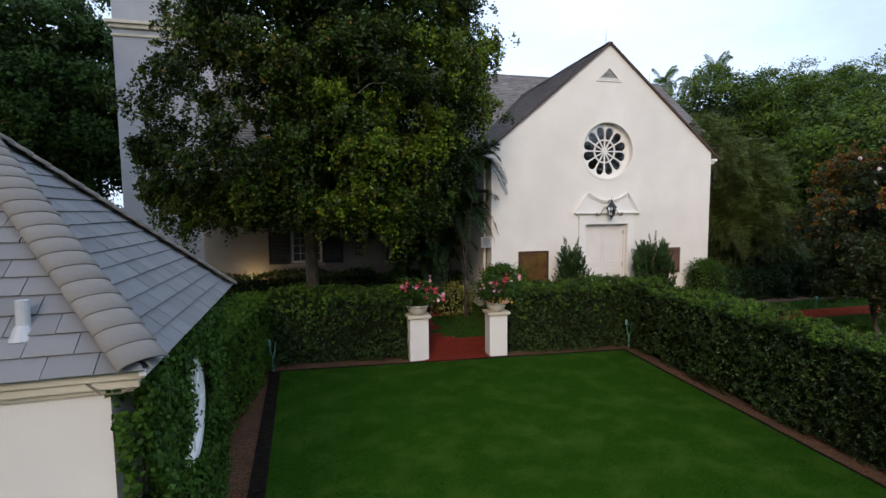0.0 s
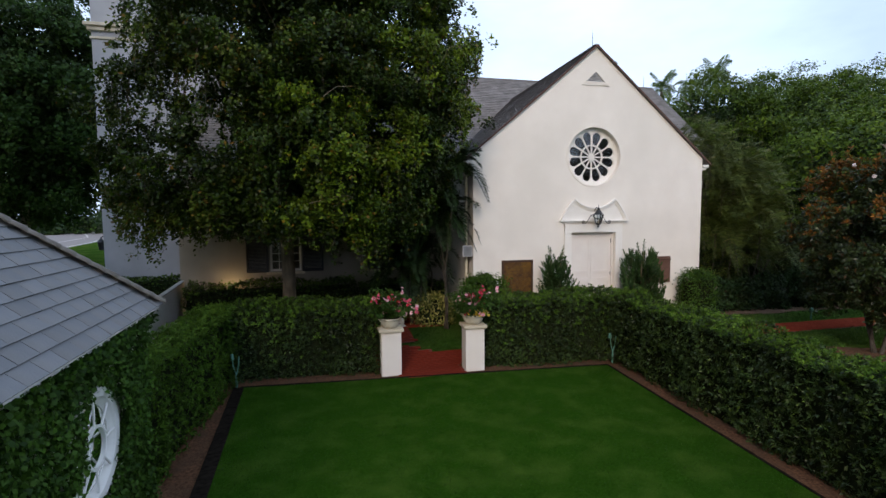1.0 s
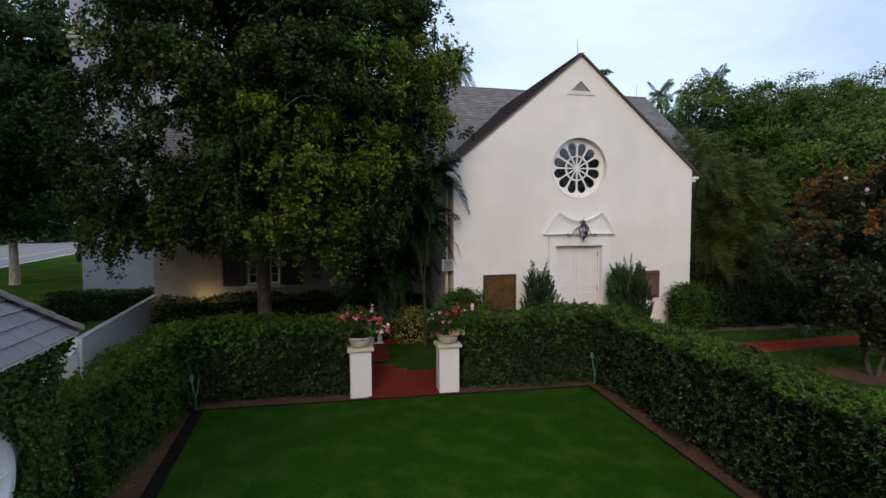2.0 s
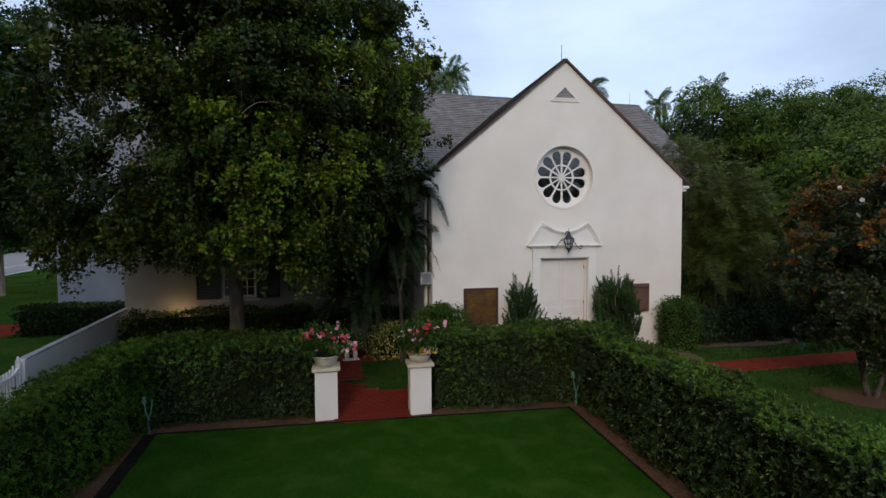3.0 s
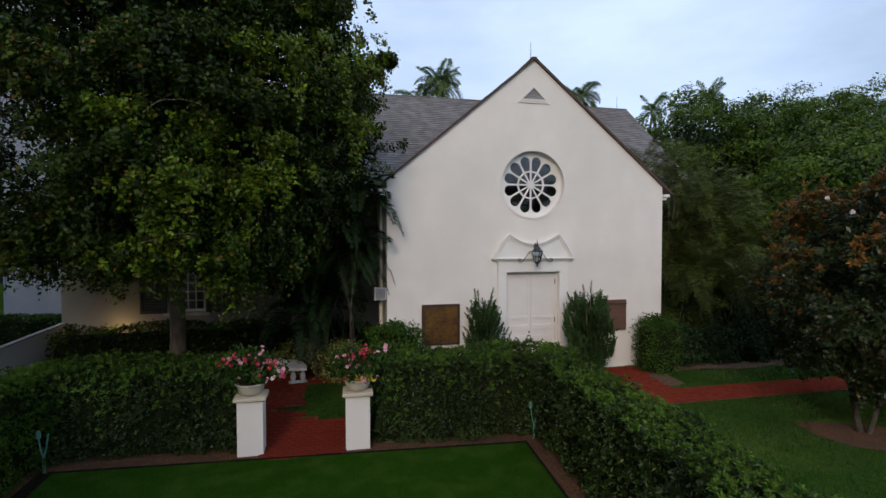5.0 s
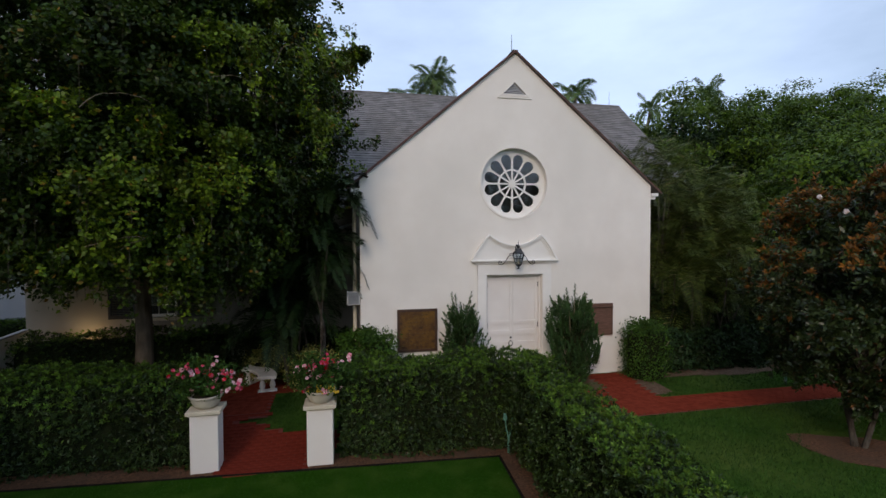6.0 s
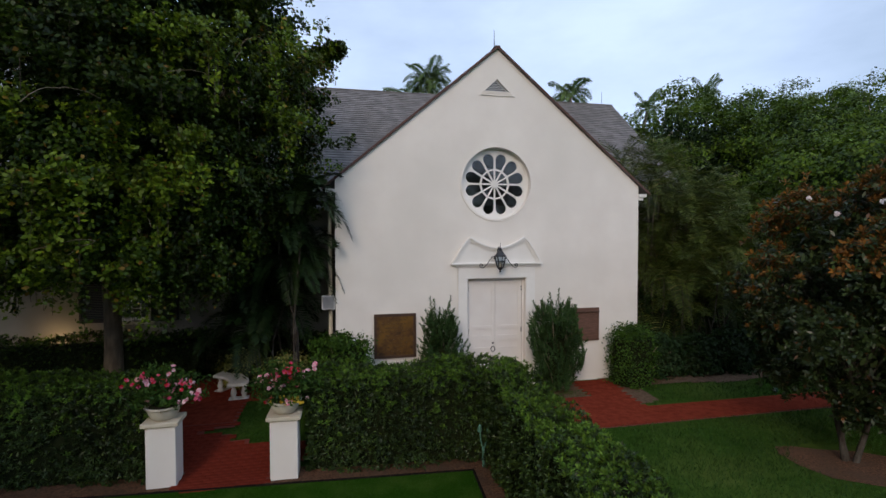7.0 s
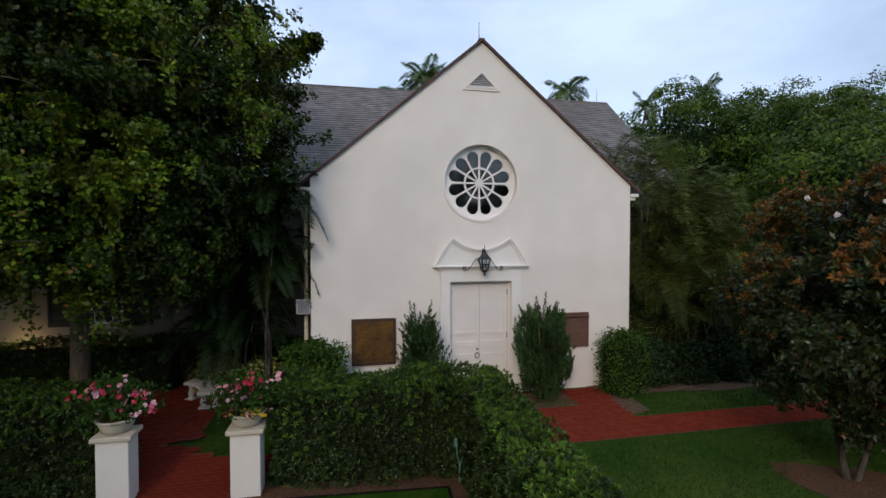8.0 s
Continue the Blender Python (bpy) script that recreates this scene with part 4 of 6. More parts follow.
# ---- hedges, shrubs ----
def hedge(name, x0, x1, y0, y1, h, label, loc, rz, leaf, mat, dens, seed, category="hedge", bulge=0.14, z0=0.0, extra=True, skip=""):
    """A clipped hedge: twiggy core with inner shade put into its near-black colour, leaves on every side, uneven faces.
    """
    rng = np.random.default_rng(seed)
    t = thing(name, label, category, loc, rz)
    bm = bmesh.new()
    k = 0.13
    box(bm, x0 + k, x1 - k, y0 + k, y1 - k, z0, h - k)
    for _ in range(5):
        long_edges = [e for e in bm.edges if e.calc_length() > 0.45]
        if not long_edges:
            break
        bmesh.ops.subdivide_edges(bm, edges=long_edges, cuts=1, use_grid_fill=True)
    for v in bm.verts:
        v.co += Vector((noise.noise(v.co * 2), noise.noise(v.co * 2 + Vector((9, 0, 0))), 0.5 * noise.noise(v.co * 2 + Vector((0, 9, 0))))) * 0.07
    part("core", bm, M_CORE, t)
    dx, dy, dz = x1 - x0, y1 - y0, h - z0
    sides = [("f", dx * dz, (0, -1, 0)), ("b", dx * dz * 0.5, (0, 1, 0)), ("l", dy * dz, (-1, 0, 0)), ("r", dy * dz, (1, 0, 0)), ("t", dx * dy, (0, 0, 1))]
    W, O = [], []
    for s, area, nrm in sides:
        if s in skip:
            continue
        n = int(area * dens * 0.42)
        a, b = rng.uniform(0, 1, n), rng.uniform(0, 1, n)
        nrm = np.array(nrm, float)
        if s in "fb":
            p = np.stack([x0 + a * dx, np.full(n, y0 if s == "f" else y1), z0 + b * dz], 1)
        elif s in "lr":
            p = np.stack([np.full(n, x0 if s == "l" else x1), y0 + a * dy, z0 + b * dz], 1)
        else:
            p = np.stack([x0 + a * dx, y0 + b * dy, np.full(n, h)], 1)
        # rounded shoulders, uneven surface, some depth
        q = bulge * (lump(p, 2.1, seed) * 0.9 + lump(p, 5.3, seed + 3) * 0.7) - np.abs(rng.normal(size=n)) * 0.12 + 0.04
        p = p + nrm * q[:, None]
        edge = np.maximum(0, p[:, 2] - (h - 0.16)) / 0.16
        if s != "t":
            p[:, :2] -= nrm[:2] * (edge ** 2 * 0.10)[:, None]
        W.append(p)
        O.append(np.tile(nrm + (0, 0, 0.45), (n, 1)))
    if extra:      # young shoots standing out of the top
        n = int(dx * dy * dens * 1.1)
        c = np.stack([rng.uniform(x0, x1, n // 6), rng.uniform(y0, y1, n // 6), h + 0.02 + rng.normal(size=n // 6) * 0.05], 1)
        c[:, 2] += bulge * 0.9 * lump(c, 2.1, seed)
        side = rng.uniform(0, 1, len(c)) < 0.10
        c[side, 1] = y0 - 0.05
        c[side, 2] = h - np.abs(rng.normal(size=side.sum())) * 0.45
        g_out = np.tile((0, 0, 1.0), (len(c), 1))
        g_out[side] = (0, -0.8, 0.7)
        part("growth", whorls("growth", c, g_out, leaf * 0.9, L_YOUNG, rng, 9), L_YOUNG, t, "fresh light green shoots", kind="stuff")
    W, O = np.vstack(W), np.vstack(O)
    pick = rng.uniform(0, 1, len(W)) < 0.27
    part("foliage", whorls("foliage", W[pick] + unit(O[pick]) * 0.035, O[pick], leaf * 0.95, mat, rng, 8), mat, t, kind="stuff")
    part("leaves", leaves("leaves", W[~pick], O[~pick], leaf, mat, rng, spread=1.0, wide=0.42), mat, t, kind="stuff")
    return t


hl = (*COURT, 0.0)
hedge("hedge", -9.55, -5.92, 0.50, 1.62, 1.77, "clipped dark green hedge beside the gate pillar", hl, COURT_TURN, 0.078, L_HEDGE, 1200, 21)
hedge("hedge", -3.14, 1.24, 0.42, 1.60, 1.72, "clipped dark green hedge running to the court corner", hl, COURT_TURN, 0.078, L_HEDGE, 1200, 22)
hedge("hedge", 0.38, 1.25, -13.0, 0.42, 1.79, "long clipped dark green hedge beside the lawn", hl, COURT_TURN, 0.078, L_HEDGE, 1050, 23)
hedge("hedge", -10.2, -9.45, -4.1, 1.62, 1.78, "clipped bright green hedge behind the ivy wall", hl, COURT_TURN, 0.07, L_BRIGHT, 1050, 24)
hedge("hedge", -13.6, -8.1, 1.9, 3.1, 1.35, "low dark hedge under the nave windows", (0, 0, 0.3), 0, 0.07, L_DARK, 700, 25)
hedge("hedge", -7.9, -4.7, 2.2, 3.2, 1.25, "low dark hedge under the nave windows", (0, 0, 0.3), 0, 0.07, L_DARK, 600, 26)
hedge("hedge", -19.1, -14.2, 6.8, 7.8, 1.1, "low dark hedge at the tower foot", (0, 0, 0.33), 0, 0.08, L_DARK, 600, 27)


def shrub(name, loc, rx, ry, h, leaf, mat, n, label, seed, shape="round", category="shrub", z0=0.0, stem=0.03):
    """A bush of short stems and leaf clumps, round or boxy."""
    rng = np.random.default_rng(seed)
    t = thing(name, label, category, loc, 0)
    k = max(12, n // 14)
    a = rng.uniform(0, 2 * math.pi, k)
    f = rng.uniform(0, 1, k)
    if shape == "box":
        prof = np.where(f > 0.8, rng.uniform(0, 1, k), 1.0) * (1 + 0.1 * np.sin(a * 3 + seed))
        z = z0 + np.minimum(1, f * 1.2) * (h - z0)
    else:
        prof = np.sqrt(np.maximum(0.02, 1 - (2 * f - 0.85) ** 2 / 1.4))
        z = z0 + f * (h - z0)
    r = prof * np.sqrt(rng.uniform(0.35, 1, k)) * rng.uniform(0.8, 1.12, k)
    c = np.stack([rx * r * np.cos(a), ry * r * np.sin(a), z], 1)
    w = clumps(c, 14, 0.10, rng, 1.1)[0]
    w[:, 2] = np.maximum(w[:, 2], z0 * 0.5 + 0.02)
    way = unit(np.stack([w[:, 0] / rx, w[:, 1] / ry, 0.4 + 0 * w[:, 2]], 1))
    part("leaves", leaves("leaves", w, way + (0, 0, 0.3), leaf, mat, rng, droop=0.2), mat, t, kind="stuff")
    bm = bmesh.new()
    for i in range(14):
        q = c[i * (k // 14)]
        tube([(0.04 * math.cos(i), 0.04 * math.sin(i), -0.1), (q[0] * 0.5, q[1] * 0.5, q[2] * 0.55), (q[0], q[1], q[2])], [stem, stem * 0.6, 0.006], 5, bm)
    part("woody_stem", bm, M_BARK, t, kind="stuff")
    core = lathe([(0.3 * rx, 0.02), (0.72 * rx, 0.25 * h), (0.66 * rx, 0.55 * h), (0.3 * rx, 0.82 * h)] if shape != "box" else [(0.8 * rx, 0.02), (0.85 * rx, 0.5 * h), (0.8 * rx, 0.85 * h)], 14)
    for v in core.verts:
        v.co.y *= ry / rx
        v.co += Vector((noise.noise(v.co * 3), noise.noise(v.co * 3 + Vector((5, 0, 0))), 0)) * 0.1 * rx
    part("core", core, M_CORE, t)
    return t


G = 0.42


def upright_shrub(loc, rx, ry, h, label, seed, outline, prongs, shoots_n=330):
    """A slender bush of many upright leafy shoots; prongs: long single shoots from (x, y, z) to (x, y, z)."""
    rng = np.random.default_rng(seed)
    t = thing("shrub", label, "shrub", loc, 0)
    k = shoots_n
    a, f = rng.uniform(0, 2 * math.pi, k), rng.uniform(0.02, 0.92, k)
    r = np.interp(f, (0, 0.2, 0.45, 0.7, 0.9, 1.0), outline) * np.sqrt(rng.uniform(0.2, 1, k)) * (1 + 0.2 * np.sin(3 * a + 7 * f + seed))
    base = np.stack([rx * r * np.cos(a), ry * r * np.sin(a), f * (h - 0.3) + 0.02], 1)
    way = np.stack([0.30 * np.cos(a), 0.30 * np.sin(a), np.ones(k)], 1) + rng.normal(size=(k, 3)) * 0.2
    length = rng.uniform(0.20, 0.46, k)
    p = np.array(prongs, float)
    base, way = np.vstack([base, p[:, :3]]), np.vstack([unit(way), unit(p[:, 3:] - p[:, :3])])
    length = np.append(length, np.linalg.norm(p[:, 3:] - p[:, :3], axis=1))
    part("leaves", shoots("leaves", base, way, length, 0.108, L_SHRUB, rng, 28, 0.38), L_SHRUB, t, kind="stuff")
    bm = bmesh.new()
    for i in list(range(0, k, 12)) + list(range(k, k + len(p))):
        q, e = base[i], base[i] + way[i] * length[i]
        tube([(q[0] * 0.15, q[1] * 0.15, -0.1), (q[0] * 0.5, q[1] * 0.5, q[2] * 0.55), tuple(q), tuple(e)], [0.02, 0.014, 0.008, 0.003], 5, bm)
    part("woody_stem", bm, M_BARK, t, kind="stuff")
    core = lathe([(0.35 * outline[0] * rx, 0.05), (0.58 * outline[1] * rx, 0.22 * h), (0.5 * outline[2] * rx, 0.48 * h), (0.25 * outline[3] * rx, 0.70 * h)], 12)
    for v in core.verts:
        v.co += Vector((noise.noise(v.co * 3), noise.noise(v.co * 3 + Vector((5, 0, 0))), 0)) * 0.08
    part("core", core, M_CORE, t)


upright_shrub((-1.80, -0.62, G), 0.60, 0.50, 2.42, "loose upright blue-green shrub beside the chapel door", 31, (1.0, 1.0, 0.82, 0.58, 0.48, 0.4),
              [(-0.2, 0, 2.1, -0.28, 0, 2.6), (-0.12, 0.1, 2.1, -0.16, 0.1, 2.5), (0.14, 0, 2.05, 0.26, 0, 2.6), (0.12, -0.1, 2.0, 0.18, -0.1, 2.45), (0.30, -0.1, 1.5, 0.44, -0.1, 1.92), (0.46, -0.1, 1.1, 0.66, -0.1, 1.5), (0.52, -0.1, 0.8, 0.84, -0.1, 1.15), (-0.5, 0, 1.0, -0.6, 0, 1.4)])
upright_shrub((1.33, -0.66, G), 0.58, 0.50, 2.52, "tall upright blue-green shrub beside the chapel door", 32, (0.62, 0.95, 1.05, 1.0, 0.78, 0.5),
              [(-0.14, 0, 2.25, -0.20, 0, 2.62), (0.04, 0, 2.25, 0.06, 0, 2.72), (0.28, 0, 2.1, 0.34, 0, 2.48), (-0.36, 0, 2.0, -0.42, 0, 2.4), (0.46, -0.1, 1.65, 0.56, -0.1, 2.05), (0.55, -0.1, 0.7, 0.74, -0.1, 1.05)], 480)
shrub("shrub", (3.65, -0.55, G), 0.68, 0.50, 1.50, 0.07, L_BOX, 8500, "clipped boxy green shrub at the chapel corner", 33, "box")
shrub("shrub", (-4.27, -0.75, G), 0.68, 0.55, 1.62, 0.085, L_BOX, 11000, "clipped bright green shrub at the chapel corner", 34, "box")
shrub("shrub", (-5.6, 0.55, 0.38), 0.75, 0.6, 1.05, 0.09, L_CROTON, 3800, "low shrub with mottled yellow-green leaves behind the gate", 35)
shrub("shrub", (-6.9, 1.5, 0.38), 0.7, 0.5, 0.9, 0.09, L_CROTON, 2600, "low shrub with mottled yellow-green leaves by the bench", 36)
for i, (x, y, r, h) in enumerate([(4.85, -0.05, 0.8, 1.25), (6.1, 0.05, 0.85, 1.15), (7.4, 0.05, 0.9, 1.3), (9.0, -0.1, 1.1, 1.6), (10.7, -0.4, 1.2, 1.9), (6.0, 2.0, 1.2, 2.6), (8.6, 2.3, 1.4, 2.7), (11.0, 2.2, 1.5, 3.0), (13.4, 1.4, 1.5, 2.8), (13.0, -0.4, 1.2, 1.9)]):
    shrub("shrub", (x, y, 0.36), r, r * 0.8, h, 0.11, L_DARK if i % 3 else L_BED, 3600, "dense dark green shrub in the garden border", 40 + i)


# ---- curved garden bench ----
def bench():
    t = thing("garden_bench", "small curved pale concrete garden bench", "bench", (-6.98, 0.86, gz(-7.0, 0.9)), -57)
    bm = bmesh.new()
    n = 18
    a0 = [radians(-35 + 70 * i / n) for i in range(n + 1)]
    R0, R1 = 0.90, 1.37
    rings = []
    for a in a0:
        rings.append([bm.verts.new((r * math.sin(a), r * math.cos(a) - 1.14, z)) for r, z in ((R0 + 0.02, 0.37), (R0, 0.39), (R0, 0.43), (R0 + 0.02, 0.445), (R1 - 0.02, 0.445), (R1, 0.43), (R1, 0.39), (R1 - 0.02, 0.37))])
    for p, q in zip(rings, rings[1:]):
        for i in range(8):
            bm.faces.new((p[i], p[(i + 1) % 8], q[(i + 1) % 8], q[i]))
    bm.faces.new(rings[0]), bm.faces.new(rings[-1][::-1])
    bmesh.ops.recalc_face_normals(bm, faces=bm.faces[:])
    part("seat", bm, M_CONCRETE, t)
    for sgn in (-1, 1):
        a = radians(26) * sgn
        for r in (1.01, 1.26):
            lg = lathe([(0.085, 0.03), (0.085, 0.06), (0.05, 0.08), (0.078, 0.15), (0.066, 0.22), (0.038, 0.30), (0.075, 0.345), (0.075, 0.372)], 14, (r * math.sin(a), r * math.cos(a) - 1.14, 0))
            part("leg", lg, M_CONCRETE, t, smooth=True)
        foot = boxes((-0.12, 0.12, -0.24, 0.24, -0.03, 0.035), bevel=0.01)
        part("foot", foot, M_CONCRETE, t).matrix_local = pose(1.135 * math.sin(a), 1.135 * math.cos(a) - 1.14, 0, 0, 0, -26 * sgn)


bench()


# ---- garden lights ----
def stake_light(loc, rz):
    t = thing("garden_spotlight", "green metal garden spotlight on a forked stake", "spotlight", loc, rz, "court spotlights")
    part("stake", tube([(0, 0, -0.1), (0, 0, 0.3), (0, 0, 0.36)], [0.03, 0.025, 0.02], 8), M_GREENMETAL, t)
    for sx in (-1, 1):
        part("prong", tube([(0, 0, 0.30), (sx * 0.05, 0, 0.5), (sx * 0.075, 0, 0.74)], 0.016, 6), M_GREENMETAL, t)
    part("head", lathe([(0.045, 0), (0.05, 0.02), (0.035, 0.12), (0.02, 0.14)], 12, (-0.075, 0, 0.68)), M_GREENMETAL, t)


stake_light((-11.08, -2.96, 0.02), 10)
stake_light((-1.52, -3.44, 0.02), -20)
pl = thing("path_light", "small green path light on a short post", "path light", (7.1, -1.85, 0.36))
part("post", tube([(0, 0, -0.05), (0, 0, 0.28)], 0.025, 8), M_GREENMETAL, pl)
part("lamp_head", lathe([(0.05, 0.26), (0.06, 0.3), (0.06, 0.38), (0.03, 0.42)], 12), M_GREENMETAL, pl)


def uplight():
    t = thing("garden_uplight", "small lit warm garden uplight at the nave wall", "uplight", (-12.4, 3.10, 1.3))
    part("can", lathe([(0.05, 0.0), (0.06, 0.02), (0.06, 0.12), (0.05, 0.13)], 12), M_IRON, t)
    part("stake", tube([(0, 0, -1.05), (0, 0, 0.0)], 0.015, 6), M_IRON, t)
    d = bpy.data.lights.new("uplight_lamp", "POINT")
    d.energy, d.color, d.shadow_soft_size = 8.5, (1.0, 0.66, 0.28), 0.05
    lamp = new("uplight_lamp", d)
    lamp.parent = t
    lamp.location = (0, 0, 0.22)


uplight()


# ---- annex with a hipped tile roof ----
AX, AY, ARZ, AE, ASIDE = -10.83, -11.54, 3.05, 2.92, 3.78
annex = thing("annex", "small white pavilion with a hipped grey tile roof and ivy-covered side", "pavilion", (AX, AY, 0), ARZ)
OC = (2.18, 1.75, 0.62)      # round window: along the wall, height, radius
W0 = -0.28


def yz_slab(outline, holes, x0, x1):
    bm = slab(outline, holes, 0.0, 1.0)
    for v in bm.verts:
        v.co = Vector((x0 + (x1 - x0) * v.co.y, v.co.x, v.co.z))
    bmesh.ops.recalc_face_normals(bm, faces=bm.faces[:])
    return bm


part("side_wall", yz_slab(hole(0.34, ASIDE - 0.3, -0.1, 2.79), [circle(OC[0], OC[1], OC[2], 40)], W0 - 0.2, W0), M_STUCCO, annex)
part("front_wall", boxes((-ASIDE + 0.3, W0 + 0.02, 0.12, 0.339, -0.1, 2.79)), M_STUCCO, annex)
part("back_wall", boxes((-ASIDE + 0.3, W0, ASIDE - 0.5, ASIDE - 0.28, -0.1, 2.79)), M_STUCCO, annex)
part("far_wall", boxes((-ASIDE + 0.28, -ASIDE + 0.5, 0.339, ASIDE - 0.5, -0.1, 2.79)), M_STUCCO, annex)
part("soffit", boxes((-ASIDE + 0.03, -0.08, 0.12, ASIDE - 0.03, 2.80, 2.84)), M_TRIM, annex)
part("crown_moulding", boxes((-ASIDE + 0.02, -0.02, 0.015, 0.07, 2.845, 2.915), (-ASIDE + 0.06, -0.06, 0.045, 0.119, 2.78, 2.8445), (-ASIDE + 0.1, -0.1, 0.085, 0.1195, 2.74, 2.7795), bevel=0.01), M_CAP, annex, "cream eave moulding")
part("drip_edge", boxes((-0.05, -0.005, 0.0, ASIDE, AE - 0.055, AE - 0.004), bevel=0.006), M_TRIM, annex, "flaking white eave edge")
PT = radians(45)
AH = ASIDE / 2 * math.tan(PT)
apexA = (-ASIDE / 2, ASIDE / 2, AE + AH)
bm = bmesh.new()
vv = [bm.verts.new(p) for p in ((0, 0, AE), (0, ASIDE, AE), (-ASIDE, ASIDE, AE), (-ASIDE, 0, AE), apexA)]
for k in ((0, 1, 4), (1, 2, 4), (2, 3, 4), (3, 0, 4), (3, 2, 1, 0)):
    bm.faces.new([vv[i] for i in k])
roofA = part("roof_deck", bm, M_SHUTTER, annex)


def annex_tiles():
    """Tiles of the two slopes that are seen, each a slab of its own; those at a hip are cut to it."""
    rng = random.Random(3)
    exp, wide, slope_len = 0.166, 0.29, ASIDE / 2 / math.cos(PT)
    for side in (0, 1):
        # right slope: along +y, up towards -x; front slope: along -x, up towards +y
        o = Vector((0, 0, AE))
        al = Vector((0, 1, 0)) if side == 0 else Vector((-1, 0, 0))
        up = Vector((-math.cos(PT), 0, math.sin(PT))) if side == 0 else Vector((0, math.cos(PT), math.sin(PT)))
        nr = al.cross(up)
        nr = nr if nr.z > 0 else -nr
        rows = int(slope_len / exp)
        for r in range(rows):
            s0, s1 = r * exp - 0.03, (r + 1) * exp + 0.03
            x = -wide * (0.5 if r % 2 else 0.0)
            while x < ASIDE:
                x0, x1 = x + 0.003, x + wide - 0.003
                x += wide
                cor = []
                for s in (s0, s1):
                    lim = max(0.0, s) * math.cos(PT)
                    cor.append((max(x0, lim), min(x1, ASIDE - lim)))
                (a0, a1), (b0, b1) = cor
                if a1 - a0 < 0.03:
                    continue
                if b1 - b0 < 0.01:
                    b0 = b1 = min(max((b0 + b1) / 2, a0), a1)
                    b1 += 0.01
                bmq = bmesh.new()
                c = al * ((x0 + x1) / 2) + up * ((s0 + s1) / 2) + o
                lo, hi = nr * 0.030, nr * 0.010
                g = nr * rng.uniform(-0.003, 0.004)
                pts = [al * a0 + up * s0 + lo + g, al * a1 + up * s0 + lo + g, al * b1 + up * s1 + hi, al * b0 + up * s1 + hi]
                top = [bmq.verts.new(p + o - c) for p in pts]
                bot = [bmq.verts.new(p + o - c - nr * 0.016) for p in pts]
                bmq.faces.new(top), bmq.faces.new(bot[::-1])
                for i in range(4):
                    bmq.faces.new((top[i], bot[i], bot[(i + 1) % 4], top[(i + 1) % 4]))
                bmesh.ops.recalc_face_normals(bmq, faces=bmq.faces[:])
                ob = part("tile", bmq, M_TILE, roofA)
                ob.location = c


M_HIP = shader("warm_grey_hip_tile", (0.20, 0.185, 0.17), (0.27, 0.25, 0.23), 3.0, 0.8, 0.3, 45, obj_random=0.08, c3=(0.22, 0.18, 0.14), big=2.0)


def hip_caps():
    for k, (p, q) in enumerate((((0, 0, AE), apexA), ((0, ASIDE, AE), apexA))):
        a, b = Vector(p), Vector(q)
        d = (b - a).normalized()
        s = d.cross(Vector((0, 0, 1))).normalized()
        u = s.cross(d)
        n = int((b - a).length / 0.17)
        bm = bmesh.new()
        ra = []
        for z, r in ((0.0, 0.17), (0.21, 0.160)):
            ra.append([bm.verts.new(s * (r * math.cos(t)) + u * (0.36 * r * math.sin(t) - 0.02 + (0.010 if z == 0 else 0.0)) + d * z) for t in np.linspace(-0.1, math.pi + 0.1, 9)])
            ra.append([bm.verts.new(s * ((r - 0.016) * math.cos(t)) + u * (0.36 * (r - 0.02) * math.sin(t) - 0.024 + (0.010 if z == 0 else 0.0)) + d * z) for t in np.linspace(-0.1, math.pi + 0.1, 9)])
        for i in range(8):
            bm.faces.new((ra[0][i], ra[0][i + 1], ra[2][i + 1], ra[2][i]))
            bm.faces.new((ra[1][i], ra[3][i], ra[3][i + 1], ra[1][i + 1]))
            bm.faces.new((ra[0][i], ra[1][i], ra[1][i + 1], ra[0][i + 1]))
        me = mesh_of("hip_tile", bm, M_HIP, True)
        for i in range(n):
            ob = part("hip_tile", me, M_HIP, roofA)
            ob.location = a + d * (0.17 * i + 0.03) + u * 0.02


part("vent_pipe", tube([(-0.78, 0.26, AE + 0.15), (-0.78, 0.26, AE + 0.46)], 0.04, 14), M_GREYMETAL, annex, "grey roof vent pipe")
part("pipe_flashing", tube([(-0.78, 0.24, AE + 0.19), (-0.78, 0.25, AE + 0.29)], [0.085, 0.043], 14), M_GREYMETAL, annex)

# round window in the ivy
RING = [(OC[2], W0 - 0.1), (OC[2], W0 + 0.07), (OC[2] - 0.03, W0 + 0.085), (OC[2] - 0.12, W0 + 0.08), (OC[2] - 0.14, W0 + 0.06), (OC[2] - 0.19, W0 + 0.02), (OC[2] - 0.19, W0 - 0.1)]
bm = bmesh.new()
loops = [[bm.verts.new((x, OC[0] + r * math.cos(2 * math.pi * i / 48), OC[1] + r * math.sin(2 * math.pi * i / 48))) for i in range(48)] for r, x in RING]
for p, q in zip(loops, loops[1:] + loops[:1]):
    for i in range(48):
        bm.faces.new((p[i], p[(i + 1) % 48], q[(i + 1) % 48], q[i]))
bmesh.ops.recalc_face_normals(bm, faces=bm.faces[:])
rw = part("round_window", bm, M_TRIM, annex, "round white window with radial bars, half framed by ivy")
part("ring", yz_slab(circle(OC[0], OC[1], 0.225, 32), [circle(OC[0], OC[1], 0.195, 32)], W0 + 0.05, W0 + 0.09), M_TRIM, rw)
